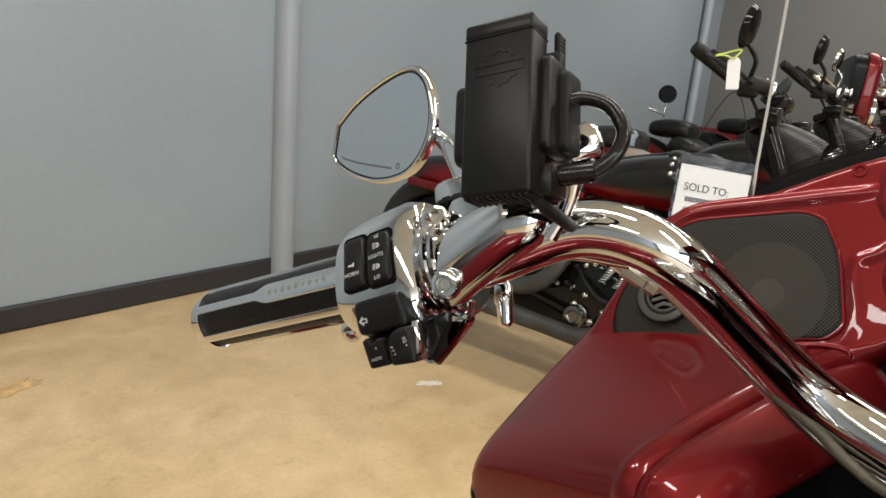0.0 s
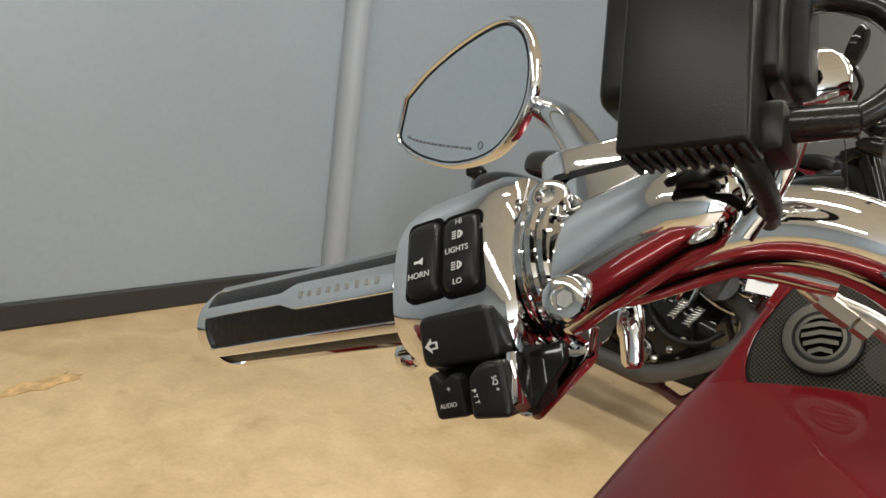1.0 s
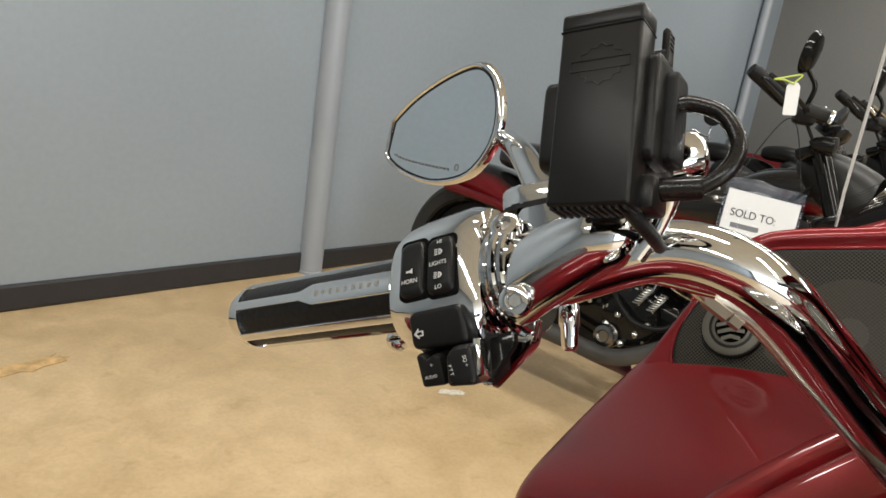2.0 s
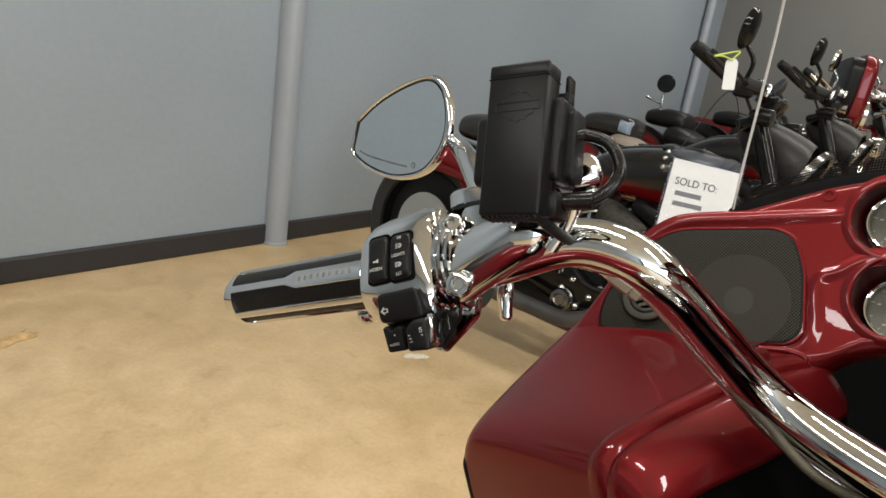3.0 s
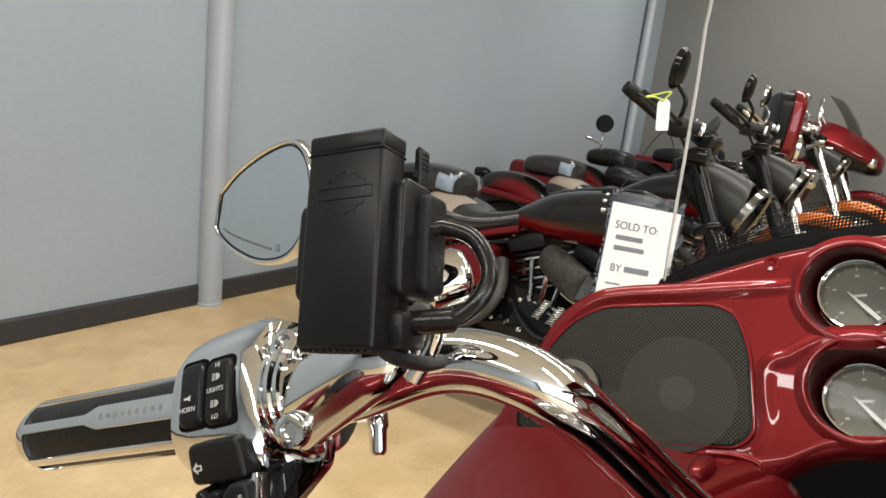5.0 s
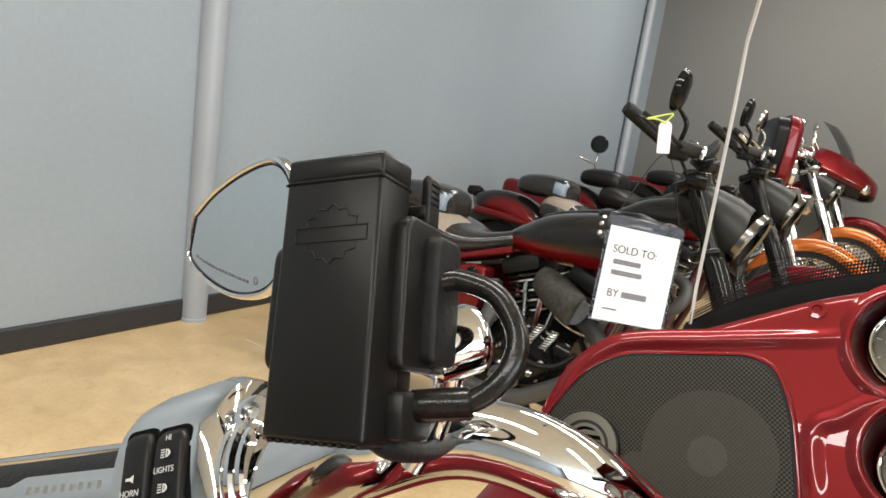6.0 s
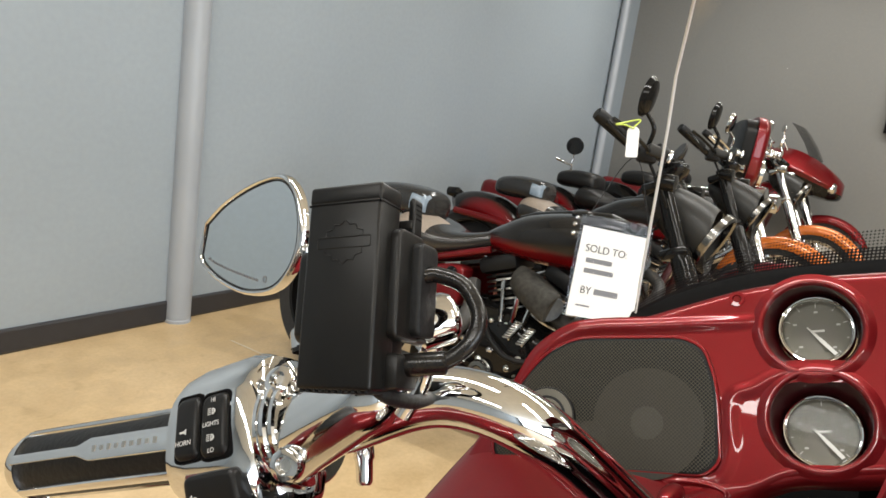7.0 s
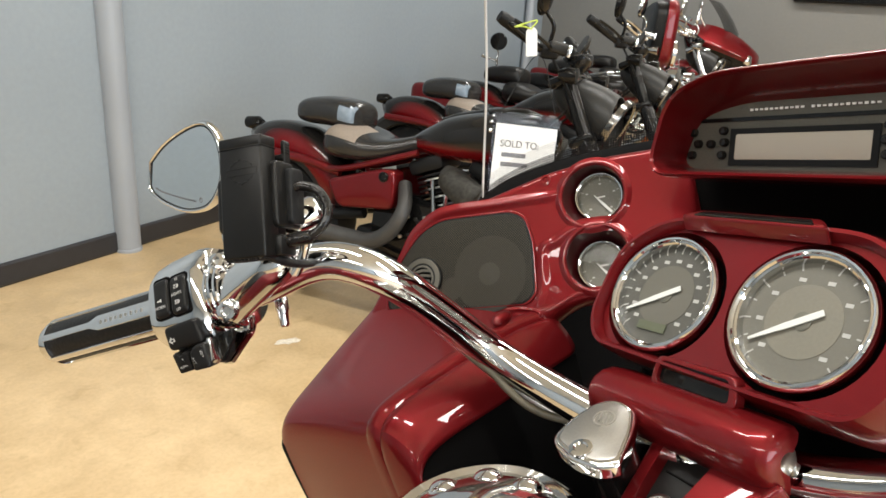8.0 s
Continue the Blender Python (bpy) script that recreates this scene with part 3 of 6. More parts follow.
h("reservoir_cap", plate(rounded([(-0.032, -0.019), (0.032, -0.016), (0.032, 0.016), (-0.032, 0.019)], [0.016, 0.012, 0.012, 0.016]), 0.012, bevel=0.004, seg=3), CHROME, "chrome reservoir lid", clutch, pose(0.096, 0.060, -0.030, -84, 0, 0))
# added black band between lid and body, in place of a dark reflection
h("reservoir_dark_band", plate(rounded([(-0.030, -0.0165), (0.030, -0.0145), (0.030, 0.0145), (-0.030, 0.0165)], 0.013), 0.003), RUBBER, "added black band imitating a dark reflection under the lid", clutch, pose(0.096, 0.0485, -0.029, -84, 0, 0))
h("reservoir_body", plate(rounded([(-0.027, -0.014), (0.027, -0.013), (0.027, 0.013), (-0.027, 0.014)], 0.012), 0.035), CHROME, "", clutch, pose(0.098, 0.047, -0.026, -84, 0, 0) @ Matrix.Scale(0.9, 4))
h("lever_bracket", plate(rounded([(0.054, -0.018), (0.092, -0.018), (0.090, -0.031), (0.066, -0.052), (0.060, -0.05)], 0.003), 0.008, bevel=0.0015), CHROME, "chrome lever bracket", clutch, pose(0, 0, -0.008))
lever = h("clutch_lever", tube([(0.082, 0.004, -0.040), (0.05, -0.004, -0.054), (0.0, -0.006, -0.056), (-0.028, -0.010, -0.057)], [0.006, 0.008, 0.007, 0.006], 14), CHROME, "chrome clutch lever in front of the grip")
h("lever_ball", lathe([(0.008 * math.cos(math.pi * (1 - k / 10)), max(0.0003, 0.008 * math.sin(math.pi * k / 10))) for k in range(11)], 16), CHROME, "", lever, pose(-0.031, -0.010, -0.057))
barrel = h("cable_barrel", lathe([(0, 0.0003), (0, 0.004), (0.003, 0.0056), (0.013, 0.0060), (0.015, 0.0050), (0.026, 0.0046), (0.028, 0.003), (0.028, 0.0003)], 20, pose(0, 0, 0, 0, -90, 0)), CHROME, "chrome barrel fitting hanging under the bar", None, pose(0.0862, 0.003, -0.060, 90, 0, 0))
b("clutch_line", tube([hw(p) for p in [(0.090, 0.014, -0.054), (0.13, 0.013, -0.058), (0.165, 0.002, -0.068)]], 0.0055, 14), CHROME, "chrome clutch line under the bar")
hose = b("brake_hose", tube([hw(p) for p in [(0.146, 0.012, -0.052), (0.150, 0.010, -0.070), (0.158, 0.000, -0.078), (0.176, -0.012, -0.090), (0.193, -0.038, -0.110), (0.212, -0.069, -0.138), (0.240, -0.107, -0.163), (0.305, -0.158, -0.150)]], 0.0040, 14), STEEL, "braided steel hose under the handlebar")
for a0, a1, r in (((0.157, 0.001, -0.0775), (0.166, -0.008, -0.084), 0.0066), ((0.167, -0.009, -0.0845), (0.171, -0.013, -0.0872), 0.0058)):
    b("hose_fitting", tube([hw(a0), hw(a1)], r * 0.75, 6), BRASSY, "brass-tinted hexagonal fitting", hose)

# mirror
C_MIRROR = IN_BIKE @ axes((-0.054, 0.572, 1.03), (0.575, -0.753, 0.315), (-0.81, -0.57, 0.1))
upper = spline([(-0.072, 0.031, 0), (-0.038, 0.0445, 0), (0.008, 0.0535, 0), (0.048, 0.0545, 0), (0.069, 0.043, 0), (0.078, 0.022, 0), (0.076, -0.002, 0), (0.062, -0.020, 0), (0.038, -0.031, 0), (-0.004, -0.0305, 0), (-0.048, -0.018, 0), (-0.076, -0.0035, 0), (-0.0815, 0.004, 0)], 4)
shape = [(p.x, p.y) for p in reversed(upper)]
mir = part("mirror_shell", plate([(x * 0.955, y * 0.955 + 0.0004) for x, y in shape], 0.0060, bevel=0.002, seg=3), CHROME, BIKE, "chrome teardrop mirror shell", False, C_MIRROR)
rim_loops = []
for k in range(11):
    a = math.pi * k / 10
    u = 0.0375 * (1 - math.cos(a))
    rim_loops.append([(x * (1 - u), y * (1 - u * 1.33) + u * 0.016, 0.0046 * math.sin(a) - 0.0015) for x, y in shape])
part("mirror_rim", rings(rim_loops, caps=False), CHROME, mir, "bright rounded chrome rim")
part("mirror_glass", plate([(x * 0.935, y * 0.91 + 0.0011) for x, y in shape], 0.002), MIRROR, mir, "silvered glass reflecting the grey wall", True, pose(0, 0, 0.0010))
part("glass_seal", plate([(x * 0.93, y * 0.905 + 0.0011) for x, y in shape], 0.001, [[(x * 0.912, y * 0.885 + 0.0013) for x, y in shape]]), RUBBER, mir, "thin black seal", True, pose(0, 0, 0.0016))
for q in range(16):
    part("warning_mark", box(0.0036, 0.0016, 0.0002), GREY_INK, mir, "", True, pose(-0.062 + q * 0.0052, 0.0005 - 0.022 * (q / 16) ** 0.8, 0.0014, 0, 0, -15))
part("etched_mark", plate(circle(0, 0, 0.0026, 14), 0.0002, [circle(0, 0, 0.0020, 14)]), GREY_INK, mir, "small round etched mark", True, pose(0.028, -0.0205, 0.0014))
stem_top = C_MIRROR @ Vector((0.070, -0.004, -0.012))
foot = HL @ Vector((0.083, 0.060, -0.036))
part("mirror_stem", tube([stem_top, stem_top * 0.55 + foot * 0.45 + Vector((0, 0, 0.004)), foot, foot * 1.15 - stem_top * 0.15], [0.0075, 0.0085, 0.0095, 0.0105], 18), CHROME, BIKE, "chrome mirror stem")

# phone holder on a ball mount
BOX = axes((0.020, 0.309, 1.0865), (0.83, -0.49, 0.27), (-0.556, -0.76, 0.33))
hold = part("phone_holder", box(0.0344, 0.0812, 0.0165, pose(0, 0.0009, -0.00825), 0.0016, 3), HOLDER, None, "worn black plastic phone holder clamped on a ball mount", False, BOX)
tagged(hold, category="phone holder")
part("lid", box(0.0348, 0.0078, 0.0170, bevel=0.0016, seg=3), HOLDER, hold, "hinged black lid", False, pose(0, 0.0388, -0.00825))
part("lid_seam", box(0.0346, 0.0007, 0.0168), DARK, hold, "thin dark seam under the lid", True, pose(0, 0.0347, -0.00825))
logo = [(-0.0085, 0.0026), (-0.0088, 0.0046), (-0.0058, 0.0054), (-0.0050, 0.0074), (-0.0022, 0.0072), (0, 0.0090), (0.0022, 0.0072), (0.0050, 0.0074), (0.0058, 0.0054), (0.0088, 0.0046), (0.0085, 0.0026)]
for sgn in (1, -1):
    part("emblem", tube([(x, y * sgn, 0) for x, y in logo], 0.00030, 6, smooth=False), HOLDER, hold, "raised black shield outline", False, pose(0.001, 0.0185, 0.0))
part("emblem", tube([(-0.0125, -0.0022, 0), (0.0125, -0.0022, 0), (0.0125, 0.0022, 0), (-0.0125, 0.0022, 0), (-0.0125, -0.0024, 0)], 0.00030, 6, smooth=False), HOLDER, hold, "raised black bar outline", False, pose(0.001, 0.0185, 0.0))
part("side_jaw", plate(rounded([(-0.020, -0.009), (0.020, -0.009), (0.020, 0.009), (-0.020, 0.009)], 0.006), 0.0105, bevel=0.002, seg=3), HOLDER, hold, "padded black side jaw", False, axes((-0.0276, -0.001, -0.018), (0, 1, 0), (-1, 0, 0)))
part("side_jaw", plate(rounded([(-0.0225, -0.011), (0.0225, -0.011), (0.0225, 0.011), (-0.0225, 0.011)], 0.0045), 0.0045, bevel=0.0015, seg=3), HOLDER, hold, "padded black side jaw", False, axes((0.0215, 0.0035, -0.0205), (0, 1, 0), (1, 0, 0)))
part("jaw_pad", plate(rounded([(-0.0195, -0.008), (0.0195, -0.008), (0.0195, 0.008), (-0.0195, 0.008)], 0.004), 0.0055, bevel=0.0015, seg=3), RUBBER, hold, "soft black jaw pad", False, axes((0.0258, 0.0025, -0.0285), (0, 1, 0), (1, 0, 0)))
part("jaw_block", box(0.010, 0.040, 0.014, bevel=0.003, seg=3), HOLDER, hold, "", False, pose(0.0175, 0.001, -0.033))
part("base_block", box(0.012, 0.014, 0.018, bevel=0.002, seg=2), HOLDER, hold, "", False, pose(0.0165, -0.0315, -0.020))
for q in range(11):
    part("bottom_rib", box(0.0016, 0.0016, 0.0145, bevel=0.0004, seg=1), RUBBER, hold, "", False, pose(-0.0150 + q * 0.0030, -0.0401, -0.00825))
part("release_arm", box(0.0090, 0.0042, 0.005, bevel=0.001), HOLDER, hold, "", False, pose(0.0155, 0.0300, -0.024))
lever_ = part("release_arm", plate(rounded([(-0.0016, -0.0065), (0.0018, -0.0065), (0.0018, 0.0085), (0.0, 0.0100), (-0.0016, 0.0085)], 0.0008), 0.006, bevel=0.0006), HOLDER, hold, "upright ribbed release lever", False, pose(0.0192, 0.0320, -0.022))
for q in range(4):
    part("grip_notch", box(0.0004, 0.0005, 0.0050), DARK, lever_, "", True, pose(0.0018, 0.0005 + q * 0.0020, -0.003))
part("back_plate", box(0.030, 0.060, 0.014, bevel=0.003), HOLDER, hold, "", False, pose(0.0, -0.004, -0.0225))
part("neck", tube([(0.0115, -0.036, -0.010), (0.0140, -0.0410, -0.020), (0.0125, -0.0425, -0.045), (0.006, -0.0400, -0.074)], [0.0032, 0.0032, 0.0032, 0.0032], 14), RUBBER, hold, "black neck strapped to the bar", False)
part("cable", tube([(0.024, 0.0085, -0.026), (0.030, 0.0090, -0.028), (0.0415, 0.0040, -0.030), (0.0480, -0.0085, -0.030), (0.0450, -0.0195, -0.028), (0.0360, -0.0265, -0.026), (0.026, -0.0282, -0.023)], 0.0034, 16), CABLE, hold, "thick looped black cable")
part("cable_boot", tube([(0.019, -0.0288, -0.020), (0.0205, -0.0288, -0.0205), (0.036, -0.0270, -0.0255), (0.0365, -0.0269, -0.0257)], [0.0040, 0.0048, 0.0048, 0.0040], 16, smooth=False), CABLE, hold, "black rubber cable boot")
ball = part("ball_mount", lathe([(-0.0090, 0.0085), (-0.0090, 0.0104), (-0.0075, 0.0116), (0.006, 0.0116), (0.009, 0.0104), (0.0105, 0.008), (0.011, 0.0003)], 36), CHROME, hold, "chrome ball clamp", False, pose(0.0200, -0.0080, -0.045, 0, 38, 24))
part("clamp_disc", lathe([(-0.0130, 0.0003), (-0.0126, 0.0040), (-0.0110, 0.0074), (-0.0086, 0.0092), (-0.0070, 0.0094)], 28), SILVER, hold, "", False, pose(0.0200, -0.0080, -0.045, 0, 38, 24))
part("mount_arm", tube([(0.0185, -0.013, -0.048), (0.012, -0.032, -0.054), (0.001, -0.048, -0.056)], [0.0056, 0.0042, 0.005], 16), CHROME, hold, "chrome mounting arm")

# fairing: the face with the loudspeaker and the two small gauges
S = axes((0.045, 0.33, 0.02), (0.552, -0.822, 0.123), (-0.80, -0.49, 0.34))


def on_face(x, y, z=0.0, turn=0.0):
    return S @ pose(x, y, z, 0, 0, turn)


G1, G2, GR = (0.1430, 0.0660), (0.1428, -0.0050), 0.0255
P1, P2 = (0.1410, 0.0635), (0.1425, 0.0)
outline = rounded([(-0.131, -0.058), (-0.113, -0.026), (-0.089, 0.012), (-0.077, 0.029), (-0.056, 0.051), (-0.035, 0.067), (0.020, 0.0745), (0.092, 0.0945), (0.150, 0.103), (0.235, 0.104), (0.245, -0.016), (0.20, -0.036), (0.16, -0.041), (0.125, -0.043), (0.100, -0.053), (0.075, -0.062), (0.02, -0.060)], 0.014)
face = b("fairing_face", plate(outline, 0.016, [circle(*P1, GR + 0.0052, 44), circle(*P2, GR + 0.0052, 44)], bevel=0.0075, seg=5), RED, "glossy dark red inner fairing", m=S)
grille_line = rounded([(-0.0915, -0.0405), (-0.0895, -0.010), (-0.068, 0.025), (-0.049, 0.045), (-0.026, 0.0550), (0.052, 0.0545), (0.067, 0.047), (0.0755, 0.020), (0.0765, -0.030), (0.066, -0.0395)], [0.014, 0.014, 0.03, 0.02, 0.015, 0.012, 0.012, 0.012, 0.012, 0.010])
b("grille_rim", plate([(x * 1.03, y * 1.04) for x, y in grille_line], 0.004, bevel=0.001), RUBBER, "black rubber speaker rim", face, on_face(0, 0, 0.0018))
gr = b("speaker_grille", plate(grille_line, 0.003), MESH, "grey perforated metal speaker grille", face, on_face(0, 0, 0.0026), True)
flat_uv(gr)
CONE = mat("grey_speaker_cone", (0.023, 0.0205, 0.0155), 0.5, grain=0.2, grain_size=500, spec=0.3)
b("speaker_cone", plate(circle(0.029, -0.0068, 0.0405, 48), 0.0004), CONE, "round grey speaker cone behind the mesh", face, on_face(0, 0, 0.0021), True)
b("speaker_cap", lathe([(0.0, 0.0120), (0.0001, 0.0100), (0.0002, 0.005), (0.00025, 0.0003)], 32, pose(0, 0, 0, 0, -90, 0)), mat("pale_cone_cap", (0.031, 0.028, 0.0215), 0.5, grain=0.2, grain_size=500), "", face, on_face(0.029, -0.007, 0.0021))
b("small_driver", plate(circle(-0.0138, -0.0195, 0.0122, 32), 0.0004), CONE, "small round driver behind the mesh", face, on_face(0, 0, 0.0023), True)
TWEETER = mat("dull_tweeter_metal", (0.095, 0.089, 0.072), 0.42, 0.6)
b("tweeter", plate(circle(-0.049, -0.0065, 0.0237, 44), 0.004, [circle(-0.049, -0.0065, 0.0122, 32)], bevel=0.0012), PLASTIC, "round black tweeter surround", face, on_face(0, 0, 0.0060))
b("tweeter_back", plate(circle(-0.049, -0.0065, 0.0125, 32), 0.001), DARK, "", face, on_face(0, 0, 0.0036), True)
for wide, narrow in ((0.0222, 0.0168), (0.0146, 0.0124)):
    b("tweeter_ring", plate(circle(-0.049, -0.0065, wide, 44), 0.0016, [circle(-0.049, -0.0065, narrow, 36)], bevel=0.0004), TWEETER, "dull olive-grey tweeter ring", face, on_face(0, 0, 0.0064))
for q in range(4):
    b("tweeter_bar", plate([(-0.009, -0.0012), (0.0, 0.0002), (0.009, -0.0012), (0.009, 0.0008), (0.0, 0.0024), (-0.009, 0.0008)], 0.0012), TWEETER, "dull grey tweeter bar", face, on_face(-0.049, -0.0155 + q * 0.0054, 0.0062, 4) @ Matrix.Diagonal(((0.78, 1.1, 1.25, 1.25)[q], 1.35, 1, 1)))
for px_, py_ in (P1, P2):
    b("gauge_lip", rings([[(px_ + r * math.cos(2 * math.pi * k / 48), py_ + r * math.sin(2 * math.pi * k / 48), z) for k in range(48)] for r, z in ((GR + 0.0048, -0.004), (GR + 0.0052, 0.0008), (GR + 0.0060, 0.0020), (GR + 0.0072, 0.0026), (GR + 0.0088, 0.0024), (GR + 0.0108, 0.0013), (GR + 0.0135, 0.0001))], caps=False), RED, "rounded red lip round the gauge", face, on_face(0, 0))
b("dash_screw", lathe([(0, 0.0055), (0.001, 0.0055), (0.0012, 0.003), (-0.001, 0.002), (-0.001, 0.0003)], 18, pose(0, 0, 0, 0, -90, 0)), RED, "recessed red screw cover", face, on_face(0.093, 0.086, 0.0))


def gauge(name, m, r, needle, numbers, label, parent, low=0.0, dark=False, pale=False):
    """A dial in m's x and y, facing z."""
    body = b(name, lathe([(-0.022, r * 0.97), (-0.0045, r * 0.97)], 40, pose(0, 0, 0, 0, -90, 0)), BLACK_PAINT, label, None, m)
    b("bezel", lathe([(-0.004, r * 0.99), (0.001, r), (0.0045, r * 0.985), (0.0058, r * 0.955), (0.0055, r * 0.925), (0.0035, r * 0.90), (0.0040, r * 0.88), (0.0030, r * 0.855), (-0.003, r * 0.83)], 48, pose(0, 0, 0, 0, -90, 0), caps=False), CHROME, "chrome bezel", body, m)
    b("dial", plate(circle(0, 0, r * 0.9, 40), 0.001), DIAL_DARK if dark else DIAL_REFLECTION if pale else DIAL, "grey printed dial", body, m @ pose(0, 0, -0.0025), True)
    for k in range(numbers * 2 - 1):
        a = radians(225 - 270 * k / (numbers * 2 - 2))
        long = k % 2 == 0
        b("tick", box(r * (0.10 if long else 0.06), r * 0.022, 0.0002), WORN_INK, "", body, m @ pose(0, 0, -0.0022) @ pose(math.cos(a) * r * 0.78, math.sin(a) * r * 0.78, 0, 0, 0, math.degrees(a)), True)
        if long:
            b("figure_mark", box(r * 0.10, r * 0.055, 0.0002), WORN_INK, "", body, m @ pose(math.cos(a) * r * 0.60, math.sin(a) * r * 0.60, -0.0022), True)
    if not dark:
        b("inner_dial", plate(circle(0, 0, r * 0.52, 36), 0.0003), DIAL_MIDDLE_REFLECTION if pale else DIAL_WARM, "paler middle of the dial", body, m @ pose(0, 0, -0.0021), True)
    a = radians(needle)
    wide = 0.052 if dark else 0.044
    b("needle", plate([(-r * 0.30, -r * wide), (r * 0.20, -r * wide), (r * 0.74, -r * 0.016), (r * 0.74, r * 0.016), (r * 0.20, r * wide), (-r * 0.30, r * wide)], 0.001), WHITE_INK, "slim white needle", body, m @ pose(low * 0.6 * r, -low * r, 0.0, 0, 0, math.degrees(a)), True)
    b("hub", lathe([(-0.002, r * 0.13), (-0.0014, r * 0.13), (-0.0011, r * 0.11), (-0.0011, 0.0003)], 24, pose(0, 0, 0, 0, -90, 0)), DIAL_DARK, "", body, m @ pose(low * 0.6 * r, -low * r, 0))
    glass = b("lens", plate(circle(0, 0, r * 0.9, 40), 0.0006), LENS, "clear gauge lens", body, m @ pose(0, 0, 0.0022), True)
    glass.visible_shadow = False
    return body


for (x, y), (px_, py_) in ((G1, P1), (G2, P2)):
    # pod walls take a darker red so the recess's shade is in the colour
    b("gauge_pod", rings([[(px_ + (x - px_) * u + rr * math.cos(2 * math.pi * k / 44), py_ + (y - py_) * u + rr * math.sin(2 * math.pi * k / 44), z) for k in range(44)] for z, rr, u in ((-0.0004, GR + 0.0060, 0), (0.0004, GR + 0.0056, 0), (0.0002, GR + 0.0050, 0), (-0.002, GR + 0.0044, 0.1), (-0.008, GR + 0.0034, 0.4), (-0.016, GR + 0.0015, 0.85), (-0.030, GR - 0.0005, 1.0))], caps=False), DEEP_RED, "red gauge pod with its shade painted in", face, on_face(0, 0))
    gauge("small_gauge", on_face(x, y, -0.021), GR * 0.99, 132, 5, "small round gauge with chrome bezel", face, 0.42, True)
    b("scale_fan", plate([(0, -0.016)] + [(0.0125 * math.cos(radians(a)), -0.004 + 0.0125 * math.sin(radians(a))) for a in range(-20, 201, 20)], 0.0002), DIAL_WARM, "paler grey fan on the dial", face, on_face(x + 0.001, y - 0.001, -0.0232), True)
    b("dial_words", box(0.0080, 0.0016, 0.0002), WHITE_INK, "small white dial marking", face, on_face(x + 0.001, y + 0.001, -0.0230, 4), True)


def brink(x):
    """How low the inner fairing reaches at x before it turns into the dark hollow."""
    marks = ((-0.03, -0.100), (0.050, -0.100), (0.0767, -0.076), (0.100, -0.0570), (0.117, -0.0470), (0.135, -0.0430), (0.160, -0.0420), (0.200, -0.0370), (0.240, -0.0300))
    for (x0, y0), (x1, y1) in zip(marks, marks[1:]):
        if x <= x1:
            return y0 + (y1 - y0) * (x - x0) / (x1 - x0)
    return marks[-1][1]


fold = []
for k in range(36):
    x = -0.030 + 0.262 * k / 35
    low = brink(x)
    ext = min(1.0, max(0.28, (-0.040 - low) / 0.060))
    fold.append([(x, low + dy * ext, dz * (1 if n < 3 else max(ext, 0.5))) for n, (dy, dz) in enumerate(((0.050, 0.0004), (0.044, 0.0011), (0.036, 0.0008), (0.024, -0.0016), (0.012, -0.0075), (0.004, -0.017), (0.0, -0.034)))])
b("face_fold", rings(fold, closed=False), RED, "lower edge of the inner fairing folding inwards", face, on_face(0, 0))


def ridge(path, wide, high):
    """A soft swelling of the lacquered face along a path, running out at both ends."""
    run = spline([(x, y, 0) for x, y in path], 8)
    n = len(run) - 1
    rows = []
    for i, p in enumerate(run):
        t = (run[min(i + 1, n)] - run[max(i - 1, 0)]).normalized()
        side = Vector((-t.y, t.x, 0))
        swell = high * math.sin(math.pi * i / n) ** 0.55
        rows.append([p + side * (wide * (q / 12 - 0.5)) + Vector((0, 0, 0.0001 + swell * (0.5 - 0.5 * math.cos(2 * math.pi * q / 12)))) for q in range(13)])
    return rings(rows, closed=False)


b("face_ridge", ridge([(-0.078, 0.012), (-0.0715, 0.0245), (-0.0590, 0.0455), (-0.0356, 0.0620), (-0.0132, 0.0664), (0.0293, 0.0669), (0.0684, 0.0678), (0.0976, 0.0685), (0.108, 0.0720)], 0.0150, 0.0027), RED, "", face, on_face(0, 0))
b("face_ridge", ridge([(0.0660, -0.0475), (0.0800, -0.0400), (0.0865, -0.0217), (0.0862, -0.0050), (0.0870, 0.0080), (0.0915, 0.0165), (0.1020, 0.0205), (0.1131, 0.0275), (0.1251, 0.0323), (0.1420, 0.0335), (0.1600, 0.0330)], 0.0150, 0.0021), RED, "", face, on_face(0, 0))
b("face_ridge", ridge([(0.0400, -0.0468), (0.0600, -0.0460), (0.0741, -0.0478), (0.0822, -0.0517), (0.0790, -0.0583), (0.0669, -0.0655)], 0.0052, 0.0018), RED, "raised edge round the bar recess", face, on_face(0, 0, 0.0008))
b("grille_lip", plate([(x * 1.058, y * 1.080) for x, y in grille_line], 0.004, [[(x * 1.030, y * 1.040) for x, y in grille_line]], bevel=0.0011, seg=3), RED, "thin red lip round the speaker", face, on_face(0, 0, 0.0022))

